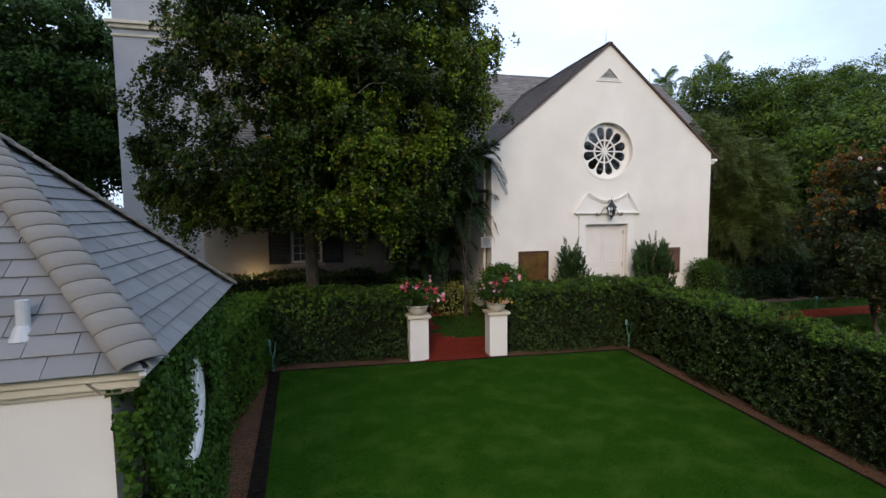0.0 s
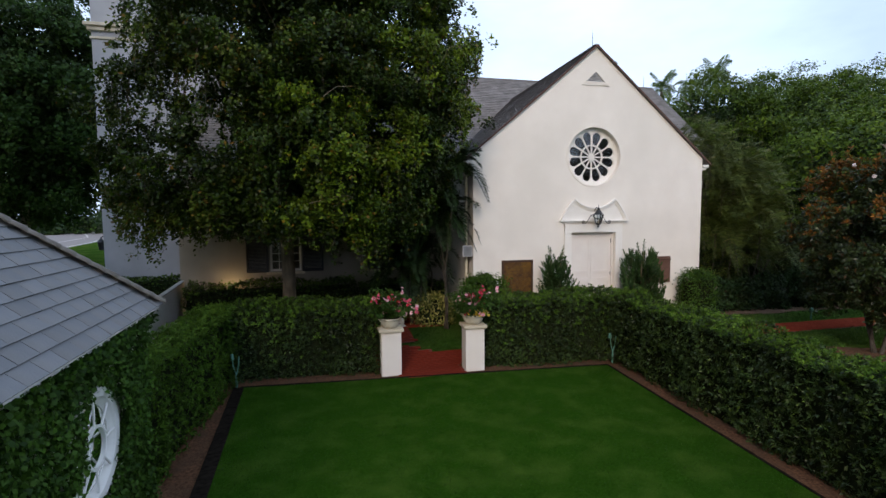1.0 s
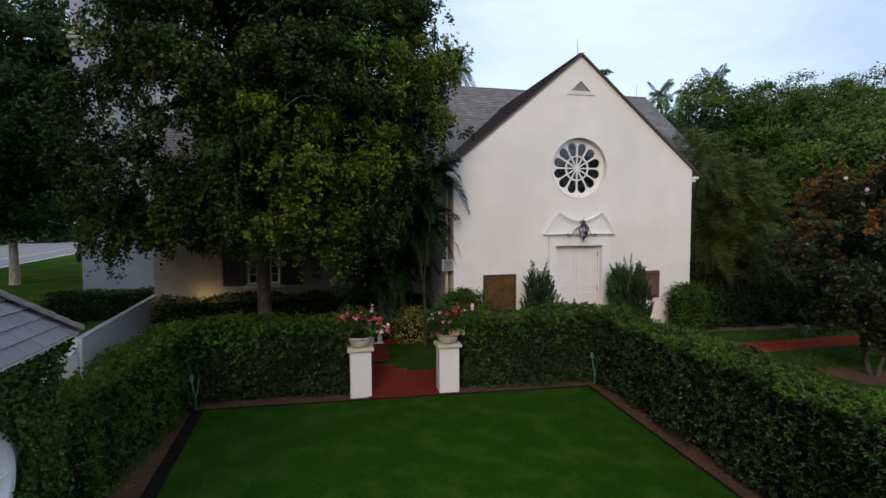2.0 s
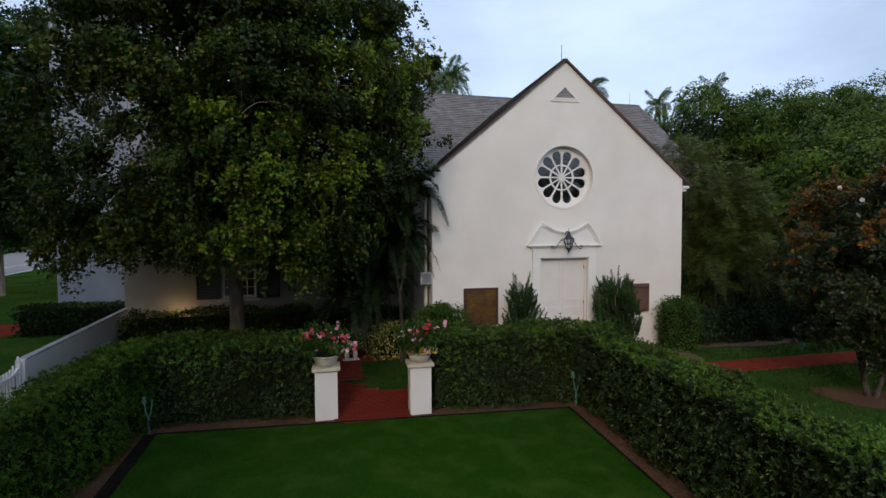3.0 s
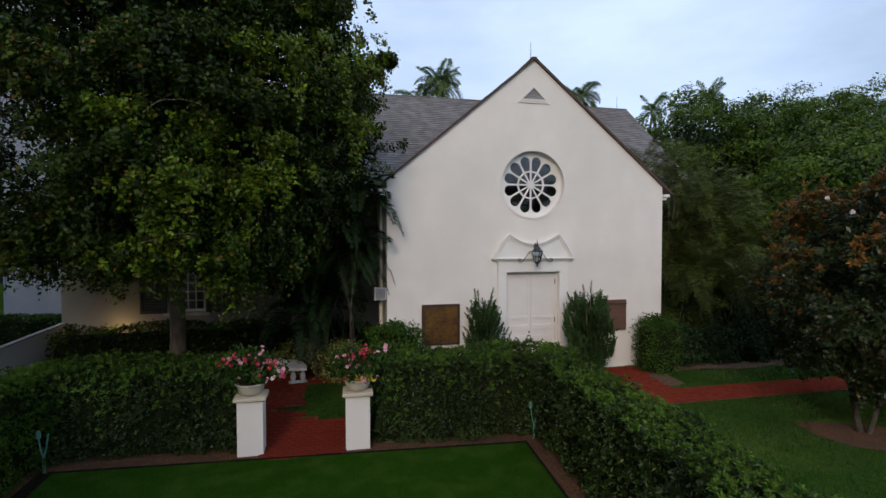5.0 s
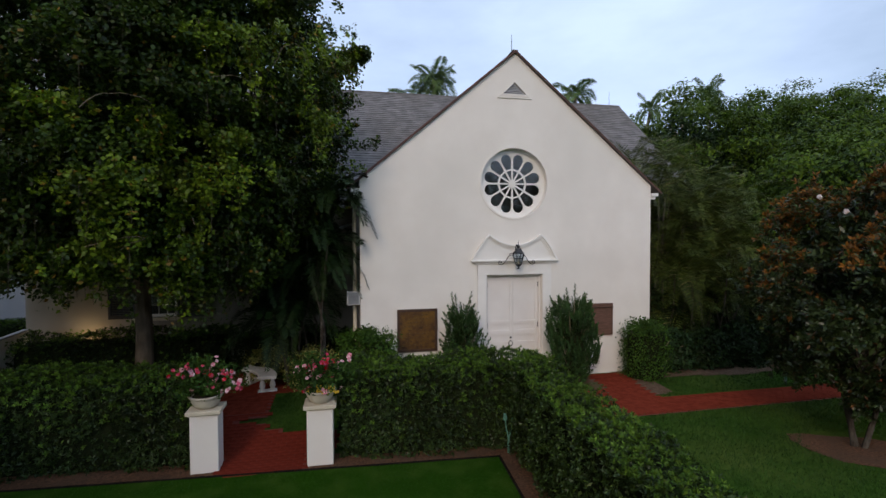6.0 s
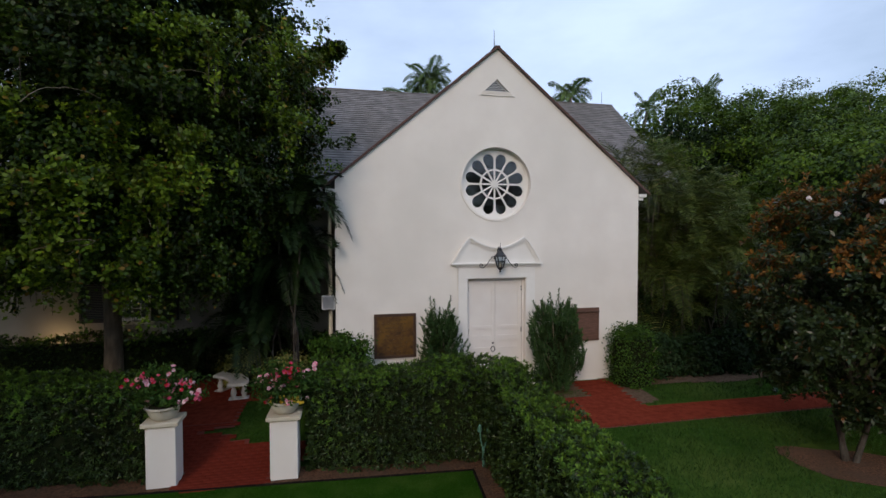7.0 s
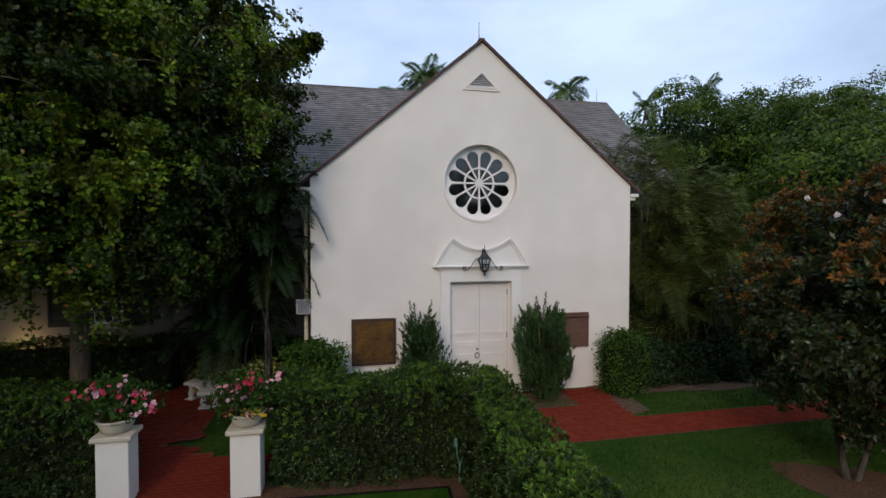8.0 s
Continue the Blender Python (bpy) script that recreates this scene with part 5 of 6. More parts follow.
for k in range(8):
    a = 2 * math.pi * k / 8
    part("bar", tube([(W0 + 0.07, OC[0] + r * math.cos(a), OC[1] + r * math.sin(a)) for r in (0.215, 0.47)], 0.013, 6), M_TRIM, rw)
part("pane", yz_slab(circle(OC[0], OC[1], OC[2] - 0.17, 40), [], W0 + 0.006, W0 + 0.012), M_GLASS, rw).visible_shadow = False


def ivy():
    rng = np.random.default_rng(61)
    t = thing("ivy", "dense creeping green ivy covering the pavilion side wall", "ivy", (AX, AY, 0), ARZ)
    n = 30000
    y, z = rng.uniform(0.08, ASIDE - 0.1, n), rng.uniform(0.0, 2.80, n)
    p = np.stack([W0 + 0.085 + 0.14 * np.exp(-(y / 0.7) ** 2), y, z], 1)
    p[:, 0] += 0.07 * lump(p, 3.1, 2) + 0.05 * lump(p, 7.0, 4) + rng.normal(size=n) * 0.04
    d = np.hypot(y - OC[0], z - OC[1])
    turn = np.arctan2(z - OC[1], y - OC[0])
    rim = OC[2] - 0.03 + 0.03 * np.sin(5 * turn + 1) + 0.03 * rng.normal(size=n) - 0.13 * np.clip(-np.cos(turn) * 1.6 - 0.35, 0, 1)     # the vine creeps over one side of the ring
    p = p[d > rim]
    # round the corner onto the front wall
    m = 1500
    q = np.stack([-0.14 - np.abs(rng.normal(size=m)) * 0.09 + 0.04 * rng.normal(size=m), 0.10 - np.abs(rng.normal(size=m)) * 0.03, rng.uniform(0, 2.6, m)], 1)
    q = q[np.abs(q[:, 0] + 0.16) < 0.06 + 0.09 * (lump(q, 3.5, 1) + 0.6)]
    # sprays over the eave
    s = np.stack([W0 + 0.28 * rng.uniform(0, 1, 2600) ** 1.2, rng.uniform(0.06, ASIDE - 0.1, 2600), 2.76 + rng.normal(size=2600) * 0.05], 1)
    out = np.vstack([np.tile((1, 0, 0.35), (len(p), 1)), np.tile((0, -1, 0.3), (len(q), 1)), np.tile((0.7, -0.5, 0.3), (len(s), 1))])
    part("leaves", leaves("leaves", np.vstack([p, q, s]), out, 0.056, L_IVY, rng, wide=0.75, spread=0.55), L_IVY, t, kind="stuff")
    bm = bmesh.new()
    for i in range(26):
        yy = rng.uniform(0.35, ASIDE - 0.35)
        pts = [(W0 + 0.02, yy + 0.12 * math.sin(3 * zz + i), zz) for zz in np.linspace(0, rng.uniform(0.6, 1.05) if abs(yy - OC[0]) < 0.75 else 2.6, 7)]
        tube(pts, [0.014 - 0.0015 * k for k in range(7)], 5, bm)
    tube([(-0.36, 0.03, 2.84), (-0.27, 0.0, 2.77), (-0.16, 0.02, 2.76), (-0.06, 0.08, 2.78)], 0.006, 5, bm)
    part("vines", bm, M_BARK, t, kind="stuff")


ivy()

# ---- white garden wall and picket gate ----
gw = thing("garden_wall", "white stucco garden wall with a thin rounded coping", "wall", (-13.28, -3.0, 0.3), math.degrees(math.atan2(0.7, 6.6)), kind="structure")
part("wall_body", boxes((-0.06, 0.06, 0.0, 6.45, -0.4, 1.46), bevel=0.008), M_STUCCO, gw)
part("coping", boxes((-0.078, 0.078, -0.02, 6.45, 1.4605, 1.51), bevel=0.02), M_COPING, gw)
part("end_post", boxes((-0.08, 0.08, -0.12, -0.021, -0.4, 1.49), bevel=0.012), M_STUCCO, gw)


def picket_gate():
    """Pickets of uneven height that stand through a sagging top rail, between a knobbed post and a low pier."""
    t = thing("picket_gate", "white picket gate with a dipped top", "gate", (-13.27, -3.13, 0.3), 5)

    def sag(y):
        return 1.24 + 0.16 * max(0.0, 1.0 + y / 0.42) ** 2

    part("hinge_post", boxes((-0.035, 0.035, -0.075, -0.005, -0.2, 1.42), bevel=0.006), M_TRIM, t)
    part("knob", lathe([(0.012, 1.42), (0.03, 1.45), (0.022, 1.49), (0.03, 1.52), (0.012, 1.58)], 10, (0, -0.04, 0)), M_TRIM, t)
    bm = bmesh.new()
    ys = [-0.08 - 0.86 * k / 14 for k in range(15)]
    rings = [[bm.verts.new((x, y, sag(y) + dz)) for x, dz in ((-0.022, -0.05), (0.022, -0.05), (0.022, 0.012), (-0.022, 0.012))] for y in ys]
    for a, b in zip(rings, rings[1:]):
        for k in range(4):
            bm.faces.new((a[k], a[(k + 1) % 4], b[(k + 1) % 4], b[k]))
    bm.faces.new(rings[0][::-1])
    bm.faces.new(rings[-1])
    bmesh.ops.recalc_face_normals(bm, faces=bm.faces[:])
    part("top_rail", bm, M_TRIM, t)
    part("bottom_rail", boxes((-0.022, 0.022, -0.94, -0.08, 0.25, 0.33)), M_TRIM, t)
    for k in range(8):
        y = -0.14 - k * 0.106
        part("picket", boxes((-0.048, -0.024, y - 0.028, y + 0.028, 0.08, sag(y) + 0.11), bevel=0.006), M_TRIM, t)
    part("gate_pier", boxes((-0.08, 0.08, -1.5, -0.96, -0.2, 1.38), (-0.095, 0.095, -1.52, -0.945, 1.381, 1.43), bevel=0.012), M_TRIM, t)


picket_gate()


# ---- trees ----
def limb(a, b, r0, r1, rng, bm, bend=0.12, n=6, k=6):
    a, b = np.array(a, float), np.array(b, float)
    L = np.linalg.norm(b - a)
    side = rng.normal(size=3) * bend * L
    pts = [tuple(a + (b - a) * t + side * math.sin(math.pi * t) + np.array((0, 0, 0.08 * L * math.sin(math.pi * t)))) for t in np.linspace(0, 1, n)]
    tube(pts, list(np.linspace(r0, r1, n)), k, bm)


def tree(name, label, loc, centre, radii, trunk_h, r, n_clump, per, clump_r, leaf, mat, seed, limbs=12, bark=None, floor=0.4, wide=0.5, knobs=0.16, category="tree", stems=1, inner=0.35, boughs=60, bough_r=1.0, rust=None, inner_mat=None, spread=0.9, whorl=0):
    """A tapered trunk, limbs that fork, and a crown of leaf clumps with an uneven edge and gaps."""
    rng = np.random.default_rng(seed)
    bark = bark or M_BARK
    t = thing(name, label, category, loc)
    c0, rad = np.array(centre, float), np.array(radii, float)
    # boughs on an uneven shell, each a mound of clumps, and a loose filling inside
    k = np.arange(boughs) + 0.5
    ph, th = np.arccos(1 - 2 * k / boughs), k * 2.399963
    bd = unit(np.stack([np.cos(th) * np.sin(ph), np.sin(th) * np.sin(ph), np.cos(ph)], 1) + rng.normal(size=(boughs, 3)) * 0.13)
    bf = rng.uniform(0.72, 0.98, boughs) * (1 + knobs * lump(bd * 3, 1.3, seed))
    bc = c0 + bd * rad * bf[:, None]
    m = n_clump // boughs
    v = rng.normal(size=(boughs, m, 3)) + bd[:, None, :] * 0.7 + np.array((0, 0, 0.45))
    v /= np.linalg.norm(v, axis=2, keepdims=True)
    br = bough_r * rng.uniform(0.65, 1.25, (boughs, 1, 1))
    c = (bc[:, None, :] + v * br * rng.uniform(0.55, 1.05, (boughs, m, 1)) * np.array((1.0, 1.0, 0.72))).reshape(-1, 3)
    ni = int(n_clump * inner)
    di = unit(rng.normal(size=(ni, 3)))
    ci = c0 + di * rad * rng.uniform(0.35, 0.84, (ni, 1))
    c, ci = c[c[:, 2] > floor], ci[ci[:, 2] > floor + 0.3]
    w, o = clumps(c, per, clump_r, rng)
    way = unit(w - c0) * 0.8 + o * 0.5 + (0, 0, 0.35)
    if whorl:        # rosettes of leaves at the twig ends
        tips = np.repeat(c, whorl, axis=0) + rng.normal(size=(len(c) * whorl, 3)) * clump_r
        to = unit(tips - c0) + (0, 0, 0.5)
        sel = 0.7 * lump(tips, 1.1, seed) + 1.1 * (tips[:, 2] - c0[2]) / rad[2] - 0.25 * (tips[:, 0] - c0[0]) / rad[0] + 0.3 * rng.normal(size=len(tips)) > 0.56
        part("rusty_leaves", whorls("rusty_leaves", tips[sel], to[sel], leaf, rust, rng, 9, wide), rust, t, "rust-brown leaves", kind="stuff")
        part("glossy_leaves", whorls("glossy_leaves", tips[~sel], to[~sel], leaf, mat, rng, 9, wide), mat, t, kind="stuff")
        w, way = w[::3], way[::3]
    # a darker inner_mat paints the shade inside the crown
    wi, oi = clumps(ci, per, clump_r * 1.5, rng)
    part("inner_foliage", leaves("inner_foliage", wi, oi + (0, 0, 0.4), leaf * 1.25, inner_mat or mat, rng, wide=wide), inner_mat or mat, t, "inner leaves, darker painted shade in most crowns", kind="stuff")
    part("crown", leaves("crown", w, way, leaf, mat, rng, wide=wide, spread=spread), mat, t, kind="stuff")
    bm = bmesh.new()
    if stems == 1:
        tube([(0.0, 0, -0.2), (0.02, 0, 0.15), (0.03, 0.02, trunk_h * 0.5), (0.0, 0.05, trunk_h), (c0[0] * 0.4, c0[1] * 0.4, trunk_h + (c0[2] - trunk_h) * 0.6), (c0[0] * 0.8, c0[1] * 0.8, c0[2] + rad[2] * 0.5)], [r * 1.5, r * 1.12, r * 0.95, r * 0.9, r * 0.6, r * 0.2], 12, bm)
    else:
        for s in range(stems):
            a = 2 * math.pi * s / stems + 0.5
            limb((0.05 * math.cos(a), 0.05 * math.sin(a), -0.15), (c0[0] * 0.5 + 0.22 * rad[0] * math.cos(a), c0[1] * 0.5 + 0.22 * rad[1] * math.sin(a), c0[2]), r, r * 0.4, rng, bm, 0.08, 11, 8)
    part("trunk", bm, bark, t)
    for i in range(limbs):
        bm = bmesh.new()
        q = c[rng.integers(0, len(c))]
        b = c0 + (q - c0) * 0.75
        z = trunk_h * rng.uniform(0.85, 1.0) + max(0, (q[2] - trunk_h)) * 0.25
        s0 = (c0[0] * 0.1, c0[1] * 0.1, z)
        limb(s0, b, r * 0.42, r * 0.14, rng, bm)
        for _ in range(3):
            e = c[np.argsort(np.sum((c - b) ** 2, axis=1))[rng.integers(0, min(40, len(c)))]]
            limb(b, e, r * 0.14, r * 0.03, rng, bm, 0.1, 4, 4)
        part("limb", bm, bark, t)
    return t


def shade_tree():
    """A broad tree: a dark hollow crown, hung all over with drooping leafy boughs that end in tails."""
    rng = np.random.default_rng(71)
    t = thing("shade_tree", "large dense dark green shade tree with drooping twigs", "tree", (-10.3, 1.9, 0.34))
    # reach of the crown at each height: to either side, to the front and the back
    hz = (2.0, 3.5, 4.7, 6.0, 7.5, 9.0, 10.5, 12.5, 13.6)
    right, left = (2.6, 4.0, 4.9, 5.6, 5.75, 5.4, 4.7, 3.4, 1.0), (-2.2, -3.7, -4.4, -4.7, -4.2, -3.4, -2.4, -1.5, -0.5)
    fore, back = (-3.0, -4.6, -5.3, -5.7, -5.8, -5.6, -5.0, -3.8, -2.2), (0.7, 1.4, 1.6, 1.6, 1.6, 1.6, 1.5, 1.0, 0.0)
    mid = np.array((0.5, -2.1))

    def reach(a, z):
        x, y = np.cos(a), np.sin(a)
        rx = np.where(x > 0, np.interp(z, hz, right) - mid[0], mid[0] - np.interp(z, hz, left))
        ry = np.where(y > 0, np.interp(z, hz, back) - mid[1], mid[1] - np.interp(z, hz, fore))
        return (np.abs(x / rx) ** 2.3 + np.abs(y / ry) ** 2.3) ** (-1 / 2.3)

    def low(x):
        return np.interp(x, (-5.0, -3.6, -2.4, -1.5, 0.9, 1.6, 2.9, 3.6, 4.5, 6.0), (3.2, 2.3, 2.5, 3.0, 2.9, 2.2, 2.1, 3.0, 4.4, 5.4))

    def shell(a, z, f):
        r = reach(a, z) * f
        return np.stack([mid[0] + r * np.cos(a), mid[1] + r * np.sin(a), z], 1)

    # boughs, spread evenly over the crown; each has its own leaf colour, some with sunlight painted in
    n = 400
    k = np.arange(n)
    z = 3.2 + 9.6 * ((k * 0.618034) % 1.0) + 0.25 * rng.normal(size=n)
    a = 2 * math.pi * k / n + 0.10 * rng.normal(size=n)
    b = shell(a, z, rng.uniform(0.76, 0.96, n))
    keep = (z > low(b[:, 0]) + 0.45) & (rng.uniform(0, 1, n) < np.where(b[:, 0] < -1.0, 0.48, 1.0))
    b = b[keep]
    jut = np.array([(4.9 + 0.18 * i, -1.7 + 0.08 * (i % 3), 8.45 + 0.09 * i + 0.1 * (i % 2)) for i in range(7)])     # one bough stands out over the roof
    skirt = np.array([(-3.45, -1.2, 4.1), (-3.2, -1.9, 4.0), (-3.75, -1.6, 4.7), (-2.8, -1.5, 4.0), (-2.4, -2.6, 4.1), (-3.0, -2.6, 4.4), (-1.7, -3.0, 4.3), (1.7, -4.3, 4.2), (2.1, -4.2, 3.6), (2.5, -4.0, 3.5), (2.8, -3.7, 4.0), (3.2, -3.9, 4.6), (-4.2, -1.9, 5.2), (-3.9, -2.2, 4.1), (-4.3, -1.4, 4.3), (-2.1, -2.2, 3.6), (0.4, -4.2, 4.0), (0.05, -3.6, 3.8), (-0.9, -3.0, 3.9)])     # the lowest boughs
    b = np.vstack([b, skirt, jut])
    n, nj = len(b), 7
    out = unit(np.column_stack([b[:, :2] - mid, np.zeros(n)]))
    # boughs to the right and higher up get brighter leaves, as painted sunlight
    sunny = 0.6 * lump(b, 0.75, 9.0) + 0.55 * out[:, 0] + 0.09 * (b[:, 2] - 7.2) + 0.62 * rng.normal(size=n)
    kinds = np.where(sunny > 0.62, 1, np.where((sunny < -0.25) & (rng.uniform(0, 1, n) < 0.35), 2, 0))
    big = rng.uniform(0.42, 1.05, n)
    big[-nj - len(skirt):-nj] = 0.62
    big[-nj:] = np.linspace(0.45, 0.24, nj)
    # shoots of a bough spring from a flat mound and hang over; the inner ones are long tails
    m, q = 30, 32
    spread = rng.normal(size=(n, m, 3)) * np.array((0.34, 0.34, 0.16)) * big[:, None, None]
    start = b[:, None, :] + spread
    ways = unit((out[:, None, :] * 0.6 + spread / 0.4 + 0.4 * rng.normal(size=(n, m, 3)) * (1, 1, 0.2)).reshape(-1, 3)).reshape(n, m, 3)
    tail = np.exp(-np.sum(spread[..., :2] ** 2, axis=2) / (0.3 * big[:, None]) ** 2) * np.where(b[:, 2] < 8.5, 2.0, 0.9)[:, None] * rng.uniform(0.5, 1.0, (n, 1))
    tail *= (1.0 + 0.5 * np.clip(out[:, 0], 0, 1))[:, None]
    tail[-nj - len(skirt):-nj] *= 1.25
    length = (0.22 + tail * rng.uniform(0.4, 1.0, (n, m))) * (0.5 + 0.5 * big[:, None])
    length = np.minimum(length, np.maximum(0.12, b[:, 2] - low(b[:, 0]))[:, None])

    def along(s):
        """Places on every shoot at the shares s (n, m, q)."""
        p = start[:, :, None, :] + (ways * big[:, None, None])[:, :, None, :] * (0.30 * s - 0.12 * s ** 2)[..., None]
        p[..., 2] += 0.16 * s - (length[:, :, None] + 0.1) * s ** 1.6
        return p

    s = np.clip((np.floor(rng.uniform(0, 6, (n, m, q))) + 0.5 + 0.22 * rng.normal(size=(n, m, q))) / 6.0, 0.02, 1.0)     # leaves stand in tufts
    p = along(s) + rng.normal(size=(n, m, q, 3)) * (0.062 * (1.15 - 0.45 * s))[..., None]
    face = np.broadcast_to(out[:, None, None, :] * 0.7 + np.array((0, 0, 0.7)), p.shape)
    for i, (nm, mat, lab) in enumerate((("crown", L_TREE, ""), ("sunlit_leaves", L_SUNNY, "yellow-green young leaves, sunlight put into their colour"), ("hanging_foliage", L_OLIVE, "olive hanging leaves"))):
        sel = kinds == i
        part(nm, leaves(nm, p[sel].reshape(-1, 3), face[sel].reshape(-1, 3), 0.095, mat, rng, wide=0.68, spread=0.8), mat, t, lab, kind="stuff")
    c = along(np.broadcast_to(np.linspace(0, 1, 5), (n, m, 5)))[:, ::4]
    e = np.array((0.004, 0.002, 0))
    part("hanging_wood", quads_mesh("hanging_wood", np.stack([c[:, :, :-1] - e, c[:, :, :-1] + e, c[:, :, 1:] + e * 0.7, c[:, :, 1:] - e * 0.7], 3).reshape(-1, 3), M_BARK_DARK), M_BARK_DARK, t, kind="stuff")
    # darkened leaves between the boughs, thin towards one side, and inside: crown shade put into their colour
    for nm, count, f0, f1, per, size, lab in (("shaded_leaves", 2300, 0.74, 0.93, 22, 0.105, "leaves between the boughs, darkened as painted shade"), ("inner_foliage", 2300, 0.15, 0.76, 26, 0.14, "inner leaves, darker painted shade in most crowns")):
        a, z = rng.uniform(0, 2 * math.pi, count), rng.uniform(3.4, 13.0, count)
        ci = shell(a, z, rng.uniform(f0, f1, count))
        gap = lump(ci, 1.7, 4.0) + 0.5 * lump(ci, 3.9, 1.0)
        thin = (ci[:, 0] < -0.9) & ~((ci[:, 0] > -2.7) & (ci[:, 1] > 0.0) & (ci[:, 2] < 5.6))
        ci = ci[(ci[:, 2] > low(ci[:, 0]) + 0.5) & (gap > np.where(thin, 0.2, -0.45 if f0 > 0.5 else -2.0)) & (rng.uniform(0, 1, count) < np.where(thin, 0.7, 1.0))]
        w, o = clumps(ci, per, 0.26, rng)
        part(nm, leaves(nm, w, o + (0, 0, 0.4), size, L_INNER_SHADE, rng, wide=0.62), L_INNER_SHADE, t, lab, kind="stuff")
    part("trunk", tube([(0.0, 0, -0.2), (0.02, 0, 0.15), (0.03, 0.02, 1.5), (0.0, 0.0, 2.9), (0.2, -0.6, 6.0), (0.4, -1.5, 10.5)], [0.33, 0.25, 0.21, 0.20, 0.14, 0.05], 12), M_BARK_MID, t)
    for i in range(26):
        bm = bmesh.new()
        e = b[(i * 37) % (n - nj)] if i else jut[4]
        h = max(3.5, min(e[2] - 0.5, 3.4 + 0.27 * i))
        limb((0.05 + 0.03 * h, -0.1 * h + 0.25, h), mid_way(e, mid), 0.085, 0.03, rng, bm)
        for j in range(5):
            g = b[np.argsort(np.sum((b - e) ** 2, axis=1))[j]]
            limb(mid_way(e, mid), g, 0.03, 0.008, rng, bm, 0.1, 5, 5)
        part("limb", bm, M_BARK_MID, t)
    # bare pale twigs arching out of the leaves
    arcs = [((2.5, -4.95, 6.75), (3.45, -4.75, 7.25), (4.0, -4.6, 6.75)), ((1.35, -5.9, 6.25), (1.85, -5.85, 6.52), (2.3, -5.6, 6.42)), ((2.75, -4.8, 4.4), (2.5, -4.7, 4.75), (2.2, -4.6, 4.95))]
    near = b[(b[:, 1] < -4.2) & (b[:, 2] < 10.5)]
    for i in range(9):
        g = near[rng.integers(0, len(near))] + (0, -0.4, 0)
        h = g + (rng.normal() * 0.4, -0.1, 0.1 + 0.2 * rng.normal())
        arcs.append((tuple(g), tuple(h), tuple(h + (rng.normal() * 0.35, 0.1, -0.25))))
    for p0, p1, p2 in arcs:
        p0, p1, p2 = np.array(p0), np.array(p1), np.array(p2)
        pts = [tuple(p0 * (1 - u) ** 2 + (2 * p1 - 0.5 * p0 - 0.5 * p2) * 2 * u * (1 - u) + p2 * u ** 2 + 0.02 * rng.normal(size=3)) for u in np.linspace(0, 1, 9)]
        part("twig", tube(pts, list(np.linspace(0.0075, 0.003, 9)), 5), M_BARK, t, "bare pale twig")


def mid_way(e, mid):
    """A place two thirds out from the crown's axis towards e, a little lower."""
    return np.array((mid[0] + 0.66 * (e[0] - mid[0]), mid[1] + 0.66 * (e[1] - mid[1]), e[2] - 0.35))


shade_tree()
tree("street_tree", "tall dark leafy tree beyond the tower", (-28.0, 21.0, 0.3), (0.2, 0, 10.4), (8.8, 6.5, 7.8), 3.4, 0.25, 2700, 27, 0.34, 0.245, L_STREET, 72, floor=3.2, bark=M_BARK_PALE, wide=0.6, boughs=95, bough_r=1.5, inner=0.8, inner_mat=L_INNER_SHADE)
tree("street_tree", "tall dark leafy tree beside the road", (-38.0, 27.0, 0.3), (0, 0, 10.4), (9.0, 7.0, 8.0), 3.6, 0.25, 1500, 24, 0.45, 0.32, L_STREET, 73, floor=3.4, bark=M_BARK_PALE, wide=0.6, boughs=75, bough_r=1.7, inner=0.8, inner_mat=L_INNER_SHADE)
tree("magnolia_tree", "small magnolia tree with dark glossy and rust-brown leaves", (4.91, -5.39, 0.33), (1.2, 0.5, 2.9), (2.1, 2.0, 2.6), 0.75, 0.055, 1900, 14, 0.13, 0.125, L_MAGNOLIA, 74, limbs=26, floor=0.95, wide=0.38, bark=M_BARK_DARK, boughs=52, bough_r=0.6, inner=0.6, rust=L_RUST, whorl=3, stems=3)
# ficus insides take a darker leaf colour in place of shade
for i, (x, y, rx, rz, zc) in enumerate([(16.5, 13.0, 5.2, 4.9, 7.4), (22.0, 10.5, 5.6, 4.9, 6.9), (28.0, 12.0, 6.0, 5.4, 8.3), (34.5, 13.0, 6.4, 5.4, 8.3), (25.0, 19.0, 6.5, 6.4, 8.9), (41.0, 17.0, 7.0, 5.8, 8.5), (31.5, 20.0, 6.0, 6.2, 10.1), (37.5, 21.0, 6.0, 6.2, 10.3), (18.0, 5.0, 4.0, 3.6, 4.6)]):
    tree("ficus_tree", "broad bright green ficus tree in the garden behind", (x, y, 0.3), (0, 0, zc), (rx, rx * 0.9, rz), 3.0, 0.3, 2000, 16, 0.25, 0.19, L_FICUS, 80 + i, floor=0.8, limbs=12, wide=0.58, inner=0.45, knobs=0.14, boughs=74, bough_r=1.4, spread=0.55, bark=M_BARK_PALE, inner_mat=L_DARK)


